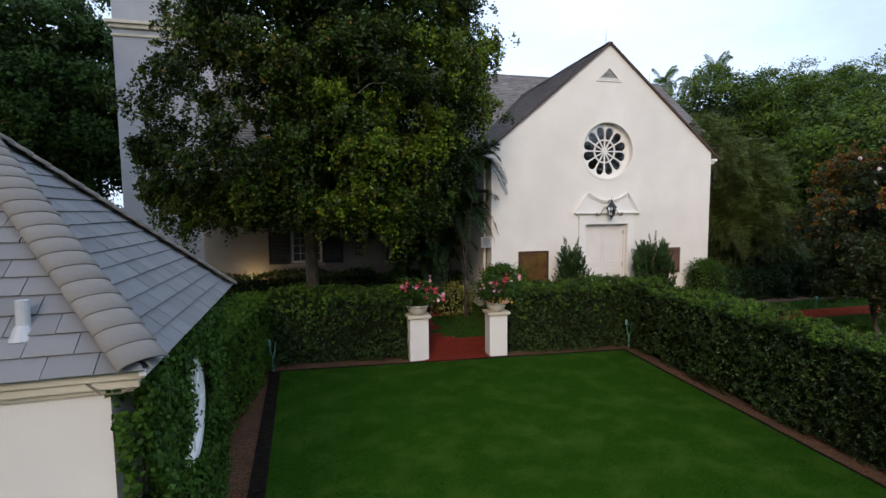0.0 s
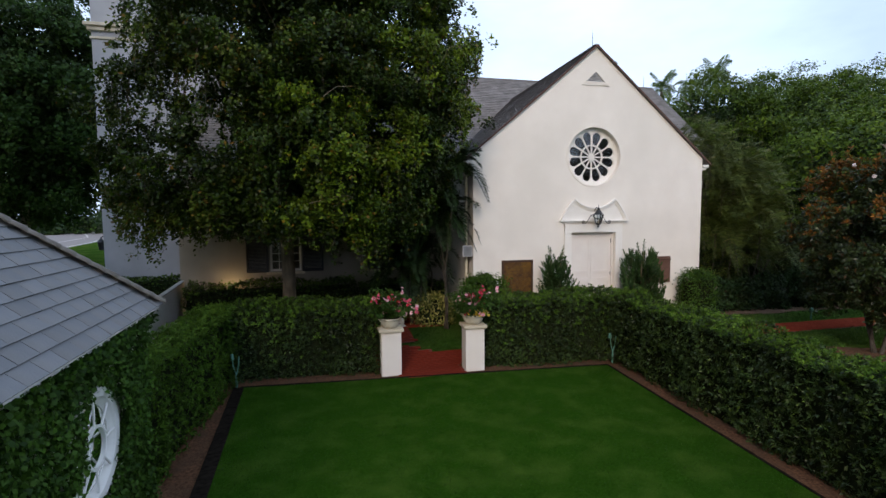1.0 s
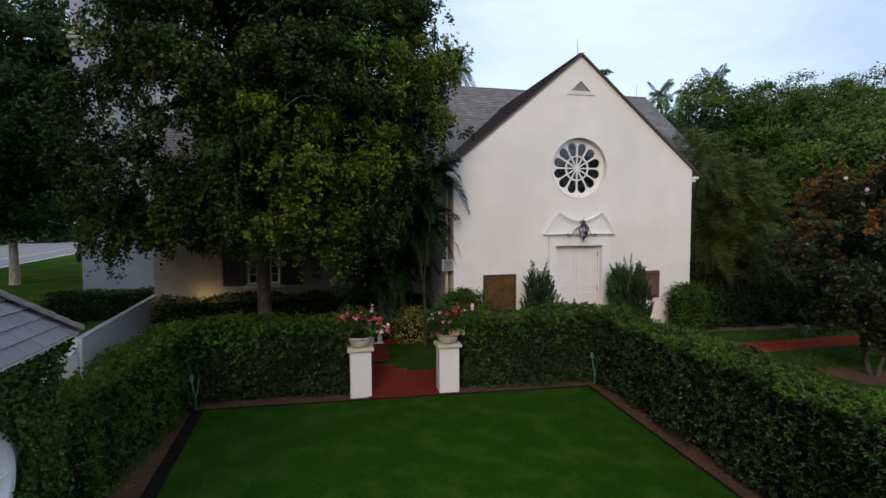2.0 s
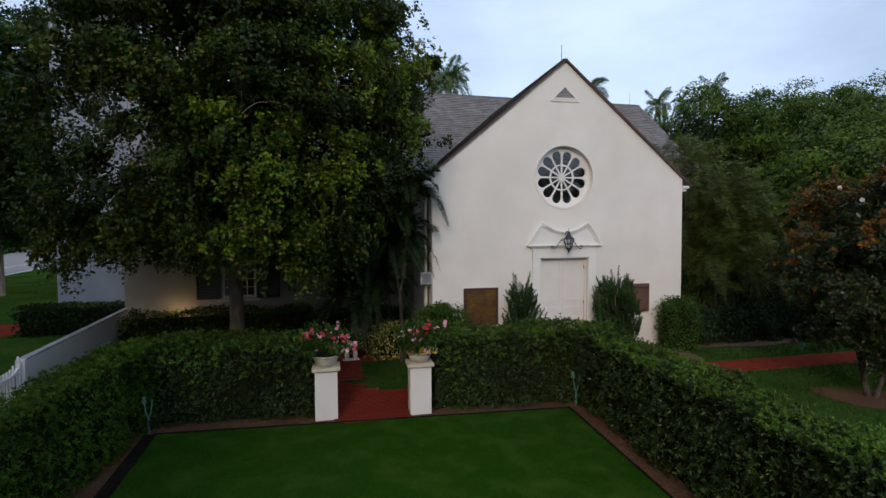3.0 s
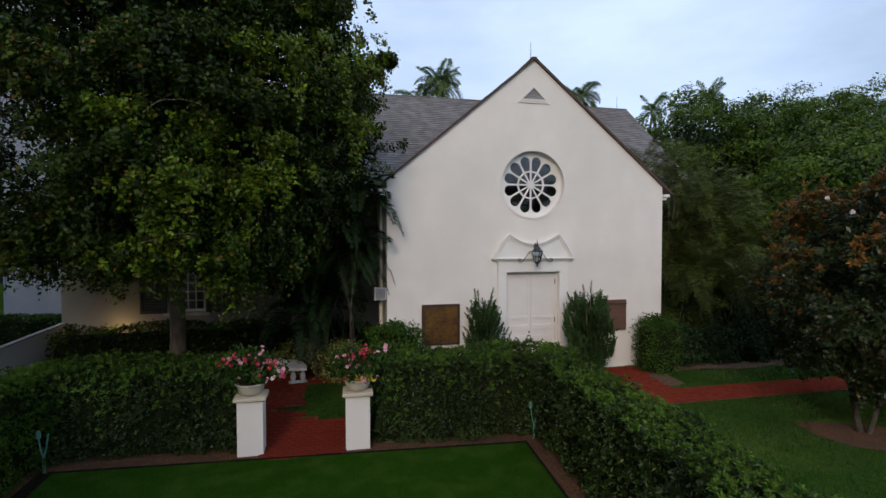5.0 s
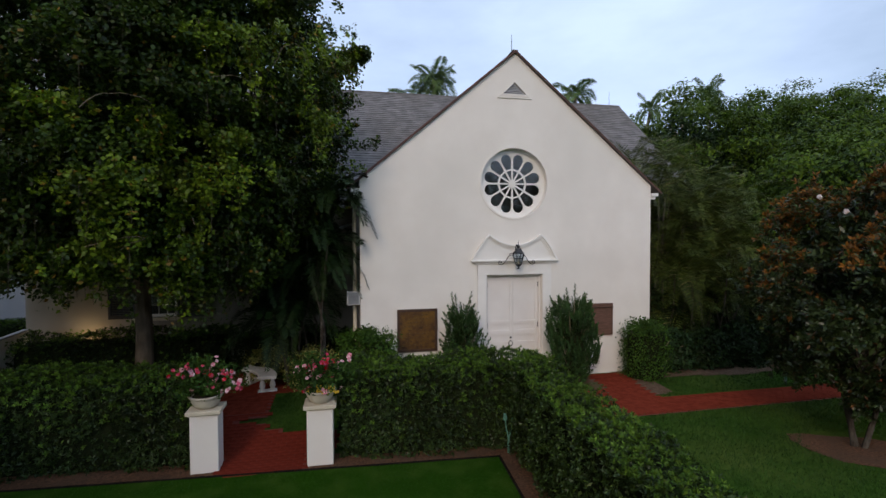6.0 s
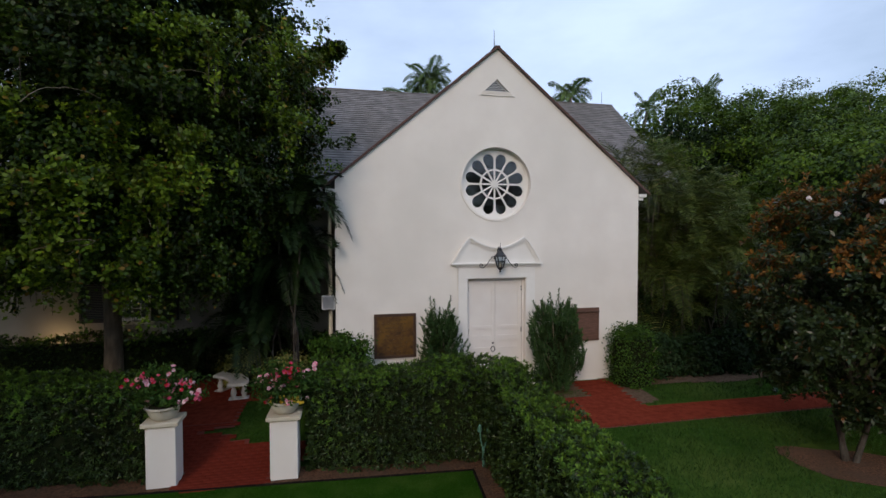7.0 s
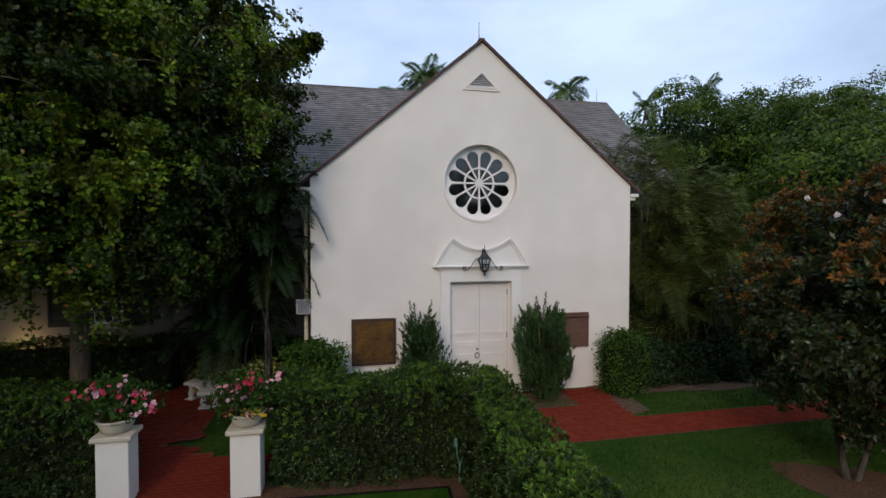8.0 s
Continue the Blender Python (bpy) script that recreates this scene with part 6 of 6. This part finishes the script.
def magnolia_blossoms():
    rng = np.random.default_rng(9)
    for x, y, z in ((4.55, -5.75, 4.26), (4.35, -5.0, 5.25), (5.15, -5.7, 5.15), (5.9, -6.7, 3.6), (4.75, -5.2, 4.95), (6.2, -6.3, 4.5)):
        t = thing("magnolia_blossom", "open white magnolia blossom among the leaves", "flower", (x, y, z), 0, "magnolia blossoms")
        w, o = clumps(np.zeros((1, 3)), 14, 0.03, rng)
        part("petals", leaves("petals", w, o + (0, -0.3, 0.5), 0.095, L_WHITE, rng, wide=0.7, spread=0.4), L_WHITE, t)


magnolia_blossoms()


# ---- palms ----
def frond(base, way, length, rise, sag, rng, n=30, leaf_len=0.5, leaf_w=0.035, limp=0.9):
    """Corners of the leaflets of one arching frond, and the points of its stalk."""
    way = np.array(way, float)
    way /= np.linalg.norm(way)
    side = np.array((-way[1], way[0], 0.0))
    t = np.linspace(0, 1, n)
    sway = rng.normal() * 0.12 * length
    pts = np.array(base) + way * (t * length * (1 - 0.18 * t))[:, None] + side * (sway * t ** 2)[:, None] + np.array((0, 0, 1)) * (rise * t - sag * t ** 2)[:, None]
    tan = unit(np.gradient(pts, axis=0))
    vs = []
    for s in (-1, 1):
        i = np.arange(int(n * 0.16), n)
        tt = t[i]
        L = leaf_len * np.sin(np.pi * (0.16 + 0.76 * tt)) ** 0.7 * rng.uniform(0.85, 1.1, len(i))
        up = unit(np.cross(tan[i], side) * -1.0)
        up[up[:, 2] < 0] *= -1
        d = unit(side * s + tan[i] * (0.40 + 0.25 * tt)[:, None] + up * (0.45 - 0.25 * tt + 0.12 * rng.normal(size=len(i)))[:, None])
        d2 = unit(d + np.array((0, 0, -limp)) * rng.uniform(0.6, 1.2, (len(i), 1)))
        p0 = pts[i]
        p1 = p0 + d * (L * 0.5)[:, None]
        p2 = p1 + d2 * (L * 0.5)[:, None]
        w = unit(np.cross(d, up)) * leaf_w * 0.5
        vs.append(np.stack([p0, p1 + w, p2, p1 - w], axis=1).reshape(-1, 3))
    return np.vstack(vs), [tuple(p) for p in pts[::4]] + [tuple(pts[-1])]


def palm(name, label, loc, stems, n_frond, length, leaf_len, mat, seed, rise=(0.3, 1.6), sag=(1.2, 2.6), trunk_r=0.05, leaf_w=0.04, n=30, bark=None, category="palm", limp=0.9):
    """stems: list of (x, y, height) of the trunks, relative to loc."""
    rng = np.random.default_rng(seed)
    t = thing(name, label, category, loc)
    for sx, sy, h in stems:
        bend = rng.normal(size=2) * 0.04 * h
        pts = [(sx * (0.35 + 0.65 * k / 5) + bend[0] * math.sin(k), sy * (0.35 + 0.65 * k / 5) + bend[1] * math.sin(k * 1.3), h * k / 5 - (0.2 if k == 0 else 0)) for k in range(6)]
        part("trunk", tube(pts, [trunk_r * (1.35 if k == 0 else 1.0 - 0.06 * k) for k in range(6)], 9), bark or M_BARK_PALE, t)
        top = pts[-1]
        for i in range(n_frond):
            a = 2 * math.pi * (i * 0.382 + rng.uniform(0, 0.06)) + sx
            u = i / max(1, n_frond - 1)
            v, st = frond(top, (math.cos(a), math.sin(a), 0), length * rng.uniform(0.8, 1.1), rise[0] + (rise[1] - rise[0]) * (1 - u) + rng.uniform(-0.1, 0.1), sag[0] + (sag[1] - sag[0]) * u, rng, n, leaf_len, leaf_w, limp)
            st = np.array(st)
            w = np.linspace(0.02, 0.004, len(st))[:, None] * length / 2.2
            for e in (np.array((0, 0, 1.0)), np.array((-math.sin(a), math.cos(a), 0))):
                v = np.vstack([v, np.stack([st[:-1] - e * w[:-1], st[1:] - e * w[1:], st[1:] + e * w[1:], st[:-1] + e * w[:-1]], axis=1).reshape(-1, 3)])
            part("frond", quads_mesh("frond", v, mat), mat, t)
    return t


rp = random.Random(8)
for k, (x, y) in enumerate([(5.9, 1.8), (6.8, 2.6), (7.9, 2.9), (9.0, 3.2), (8.3, 1.6), (6.9, 1.0)]):
    palm("areca_palm", "clump of arching feathery green palms beside the chapel", (x, y, 0.3), [(rp.uniform(-0.3 if k == 0 else -1.1, 1.1), rp.uniform(-0.7, 0.8), (1.0 + 5.1 * rp.uniform(0, 1) ** 0.75) * (1.0 if k < 5 else 0.62)) for _ in range(10)] + ([(-0.5, 0.3, 6.3), (-0.2, 0.6, 6.8), (0.2, 0.2, 6.5), (0.5, 0.7, 6.9), (-0.4, -0.2, 5.8)] if k == 0 else []), 9, 1.8, 0.46, L_PALM, 100 + k, (0.7, 2.1), (1.2, 2.0), 0.028, 0.026, 34, bark=M_BARK_DARK, limp=0.22)
palm("garden_palm", "slender palm with drooping fronds in the wall corner", (-6.1, 0.7, 0.35), [(-0.6, 0.3, 3.4), (0.1, 0.4, 4.4), (0.5, -0.2, 3.8), (-0.2, 0.9, 2.8), (0.25, 0.2, 2.4), (-0.5, 0.0, 1.9)], 13, 1.55, 0.50, L_DARK, 110, (0.5, 1.5), (1.0, 1.7), 0.030, 0.036, 52, bark=M_BARK_DARK, limp=0.3)
palm("garden_palm", "small palm with drooping fronds at the chapel corner", (-5.35, -0.35, 0.38), [(0.08, 0.0, 5.05), (-0.25, 0.3, 4.4), (-0.1, 0.5, 3.5)], 15, 1.3, 0.36, L_DARK, 118, (0.5, 1.6), (1.0, 1.6), 0.028, 0.034, 60, bark=M_BARK_DARK, limp=0.3)
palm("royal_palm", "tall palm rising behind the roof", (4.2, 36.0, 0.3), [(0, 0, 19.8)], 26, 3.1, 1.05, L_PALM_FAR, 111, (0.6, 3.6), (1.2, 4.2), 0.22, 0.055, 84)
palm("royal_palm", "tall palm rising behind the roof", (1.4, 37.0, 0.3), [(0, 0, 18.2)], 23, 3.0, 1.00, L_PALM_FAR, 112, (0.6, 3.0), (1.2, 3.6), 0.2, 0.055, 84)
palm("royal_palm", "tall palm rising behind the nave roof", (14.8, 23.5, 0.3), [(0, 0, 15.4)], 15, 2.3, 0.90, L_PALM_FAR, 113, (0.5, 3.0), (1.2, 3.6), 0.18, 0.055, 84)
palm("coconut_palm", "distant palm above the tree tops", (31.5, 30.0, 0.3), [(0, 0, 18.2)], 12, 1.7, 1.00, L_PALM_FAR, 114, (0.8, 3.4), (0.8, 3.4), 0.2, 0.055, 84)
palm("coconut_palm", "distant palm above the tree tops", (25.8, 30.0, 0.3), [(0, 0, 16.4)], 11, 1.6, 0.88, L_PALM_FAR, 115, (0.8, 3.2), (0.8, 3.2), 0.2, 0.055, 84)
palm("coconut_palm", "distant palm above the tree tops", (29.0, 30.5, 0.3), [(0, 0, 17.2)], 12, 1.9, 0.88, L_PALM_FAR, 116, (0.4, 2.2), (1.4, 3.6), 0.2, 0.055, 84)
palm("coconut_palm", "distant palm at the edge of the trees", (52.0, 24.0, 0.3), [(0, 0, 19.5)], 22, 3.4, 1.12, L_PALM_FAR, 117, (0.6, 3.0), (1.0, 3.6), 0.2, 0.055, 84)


# ---- road and far woods ----
bm = bmesh.new()
EDGE = [(-31, 10), (-37.7, 39.3), (-41.2, 58.2), (-46, 80), (-60, 110)]
v = [bm.verts.new((x, y, 0.375)) for x, y in EDGE + [(x - 19, y + 4) for x, y in EDGE[::-1]]]
bm.faces.new(v)
solo("road", bm, M_ASPHALT, "pale grey road beyond the lawn", "road", "structure")
for a, b in ((0.0, 0.35), (4.5, 4.7)):
    bm = bmesh.new()
    bm.faces.new([bm.verts.new((x - a, y, 0.385)) for x, y in EDGE] + [bm.verts.new((x - b, y, 0.385)) for x, y in EDGE[::-1]])
    solo("road_line", bm, M_CONCRETE, "pale line along the road", "road marking", "structure")


def far_woods():
    rng = np.random.default_rng(120)
    k = 1500
    x = rng.uniform(-130, 70, k)
    y = 110 + rng.uniform(0, 16, k) - 0.25 * np.abs(x)
    h = 7 + 3.5 * np.sin(x * 0.13) + 2 * np.sin(x * 0.41 + 1)
    c = np.stack([x, y, 0.3 + rng.uniform(0.0, 1, k) * h], 1)
    w, o = clumps(c, 16, 1.1, rng)
    solo("far_woods", leaves("far_woods", w, o + (0, -0.4, 0.4), 0.9, L_DARK, rng, wide=0.7), L_DARK, "dark belt of distant trees beyond the road", "trees", "stuff")
    k = 2200
    a = rng.uniform(0, 1, k)
    c = np.stack([16 + 60 * a, 32 + rng.uniform(0, 6, k), 0.3 + rng.uniform(0, 1, k) * (15.2 + 0.7 * np.sin(37 * a) + 0.5 * np.sin(90 * a))], 1)
    w, o = clumps(c, 22, 0.75, rng)
    solo("far_woods", leaves("far_woods", w, o + (0, -0.4, 0.4), 0.40, L_FICUS, rng, wide=0.7), L_FICUS, "green belt of trees behind the garden", "trees", "stuff")

    # unseen row, added so the window panes mirror dark trees below the sky
    k = 1300
    x = rng.uniform(-60, 70, k)
    c = np.stack([x, -42 - rng.uniform(0, 8, k), 0.3 + rng.uniform(0, 1, k) * (10.6 + 1.5 * np.sin(x * 0.23) + 0.12 * np.maximum(0, x - 8))], 1)
    w, o = clumps(c, 16, 1.0, rng)
    solo("far_woods", leaves("far_woods", w, o + (0, 0.4, 0.4), 0.8, L_DARK, rng, wide=0.7), L_DARK, "unseen dark tree row added behind the viewer for window reflections", "trees", "stuff")
    # unseen row, added this tall to keep light off the nave and tower
    k = 2200
    y = rng.uniform(-42, 0, k)
    c = np.stack([-28 - rng.uniform(0, 6, k), y, 0.3 + rng.uniform(0, 1, k) * (25.0 + 1.2 * np.sin(y * 0.3))], 1)
    w, o = clumps(c, 16, 1.0, rng)
    solo("far_woods", leaves("far_woods", w, o + (0.4, 0, 0.4), 0.8, L_DARK, rng, wide=0.7), L_DARK, "unseen tall tree row added to shade the left side", "trees", "stuff")


far_woods()


# ---- red brick paths ----
def paving(name, label, inside, x0, x1, y0, y1, single, lift=0.02):
    """Running-bond pavers with open joints over a joint bed; single: every brick a piece of its own."""
    bx, by, j = 0.205, 0.103, 0.006
    xs, ys = steps(x0, x1, 0.2), steps(y0, y1, 0.2)
    base = solo(name, sheet(xs, ys, lift - 0.012, inside), M_JOINT, label, "path", "structure")
    rng = random.Random(17)
    bm = bmesh.new()
    box(bm, -bx / 2 + j / 2, bx / 2 - j / 2, -by / 2 + j / 2, by / 2 - j / 2, -0.03, 0.0, 0.004)
    me = mesh_of("brick", bm, M_BRICK)
    verts = []
    r = 0
    y = y0
    while y < y1:
        x = x0 - (bx / 2 if r % 2 else 0)
        while x < x1 + bx:
            if inside(x, y):
                z = gz(x, y) + lift + rng.uniform(-0.0015, 0.0015)
                if single:
                    ob = part("brick", me, M_BRICK, base)
                    ob.location = (x, y, z)
                    ob.rotation_euler = (math.atan((gz(x, y + 0.05) - gz(x, y - 0.05)) / 0.1), -math.atan((gz(x + 0.05, y) - gz(x - 0.05, y)) / 0.1), 0)
                else:
                    a, b = bx / 2 - j / 2, by / 2 - j / 2
                    zz = [gz(x + p, y + q) + lift + (z - gz(x, y) - lift) for p, q in ((-a, -b), (a, -b), (a, b), (-a, b))]
                    c = [(x - a, y - b), (x + a, y - b), (x + a, y + b), (x - a, y + b)]
                    verts += [(c[i][0], c[i][1], zz[i]) for i in range(4)]
                    for i in range(4):
                        k = (i + 1) % 4
                        verts += [(c[i][0], c[i][1], zz[i] - 0.02), (c[k][0], c[k][1], zz[k] - 0.02), (c[k][0], c[k][1], zz[k]), (c[i][0], c[i][1], zz[i])]
            x += bx
        y += by
        r += 1
    if verts:
        part("bricks", quads_mesh("bricks", np.array(verts), M_BRICK_J), M_BRICK_J, base, kind="stuff")


def door_path(x, y):
    if -3.05 + 0.0 * x < y < -2.02 and -4.2 < x < 13:
        return True
    if y >= -2.02 and y < -0.12 and -0.85 < x < 2.98 + 0.10 * (y + 2):
        return not (0.62 < x < 2.05 and -1.25 < y < -0.2) and not (x < -0.8)
    return False


paving("brick_path", "red brick path to the chapel door and along the garden", door_path, -4.2, 13.0, -3.05, -0.1, False)


def patch(x, y):
    """The small grass corner between the gate path and the bench."""
    if x < -6.55:
        return x > -7.25 and abs(y + 1.42) < 0.16 * (1 + (x + 6.55) / 0.75)
    return y > -1.80 - 0.14 * (x + 6.55) and y < 0.15


def gate_path(x, y):
    if y > -1.15 or y < -3.3 - 0.063 * (x + 7.1):
        return False
    return (gx0 < x < gx1 if y < -2.56 else -8.3 < x < -5.0) and not patch(x, y)


gx0, gx1 = PIL_L[0] + 0.26, PIL_R[0] - 0.26
paving("brick_path", "red brick path leading from the gate to the bench", lambda x, y: -8.9 < x < -5.4 and -1.15 <= y < 2.2 and not patch(x, y), -8.9, -5.4, -1.15, 2.2, False)
ribbon("soil_patch", [(0.6, -1.3), (2.1, -1.3), (2.1, -0.1), (0.6, -0.1)], 0.012, M_SAND, "bare sandy soil round the door shrub", "soil", "structure")


def border(x, y):
    if x < 3.6 - 0.05 * math.sin(y * 5):
        return x > 2.9 and -1.95 + 0.25 * (x - 3.0) < y < -0.02
    return y > -0.85 + 0.08 * math.sin(x * 1.7) - 0.02 * (x - 4) and (y < -0.02 or x > 4.3)


solo("soil_patch", sheet(steps(2.9, 14, 0.1), steps(-2.0, 3.5, 0.1), 0.016, border), M_SAND, "bare sandy soil in the garden border", "soil", "structure")
ribbon("mulch_ring", [(4.15, -4.55), (4.5, -4.62), (4.9, -4.85), (5.5, -5.05), (6.0, -5.5), (6.0, -6.1), (5.4, -6.4), (4.6, -6.2), (4.05, -5.8), (3.9, -5.3), (3.95, -4.85)], 0.014, M_MULCH, "ring of brown mulch round the magnolia", "mulch", "structure")
ribbon("soil_patch", [(-13.9, 0.6), (-7.8, 0.6), (-7.8, 3.5), (-13.9, 3.5)], 0.01, M_MULCH, "dark mulch bed along the nave wall", "mulch", "structure")
ribbon("red_path", [(-19.3, 8.6), (-19.5, 7.0), (-23.0, 4.0), (-25.0, 4.4), (-21.6, 7.4), (-30.0, 9.4), (-30.0, 10.6), (-20.0, 9.7)], 0.02, M_BRICK_J, "red paved path beyond the garden wall", "path", "structure")


# ---- grass ----
def grass(name, label, n, x0, x1, y0, y1, inside, h, seed, lift=0.0, mat=None):
    rng = np.random.default_rng(seed)
    p = np.stack([rng.uniform(x0, x1, n), rng.uniform(y0, y1, n)], 1)
    p = p[[bool(inside(a, b)) for a, b in p]]
    z = np.array([gz(a, b) for a, b in p]) + lift
    n = len(p)
    a = rng.uniform(0, 2 * math.pi, n)
    w = 0.006
    hh = h * rng.uniform(0.5, 1.2, n)
    lean = rng.normal(size=(n, 2)) * 0.45
    b0 = np.stack([p[:, 0] - w * np.cos(a), p[:, 1] - w * np.sin(a), z], 1)
    b1 = np.stack([p[:, 0] + w * np.cos(a), p[:, 1] + w * np.sin(a), z], 1)
    tp = np.stack([p[:, 0] + lean[:, 0] * hh, p[:, 1] + lean[:, 1] * hh, z + hh], 1)
    v = np.stack([b0, b1, tp], 1).reshape(-1, 3)
    solo(name, quads_mesh(name, v, mat or L_GRASS, 3), mat or L_GRASS, label, "grass", "stuff")


def right_grass(x, y):
    return not door_path(x, y) and not border(x, y) and not (((x - 4.95) / 1.0) ** 2 + ((y + 5.45) / 0.85) ** 2 < 1)


grass("grass", "thick green grass between the path and the hedge", 90000, 0.2, 12.0, -12.0, -0.8, right_grass, 0.075, 131)
grass("grass", "patch of green grass behind the gate", 9000, -7.3, -4.6, -2.4, 0.2, lambda x, y: patch(x, y), 0.04, 132, 0.0, L_LAWN)

def court_uv(x, y):
    du, dv = x - COURT[0], y - COURT[1]
    return du * _c + dv * _s, -du * _s + dv * _c


def in_lawn(x, y):
    u, v = court_uv(x, y)
    return -9.1 - 0.123 * v < u < -0.02 and v < -0.02


grass("grass", "short mown grass of the court lawn", 150000, -11.3, -1.6, -13.0, -3.0, in_lawn, 0.022, 133, 0.04, L_LAWN)

# pieces of the gate path and of the pavilion roof
paving("brick_path", "red brick path between the gate pillars", gate_path, -8.3, -5.0, -3.4, -1.15, True, 0.045)
hip_caps()
annex_tiles()
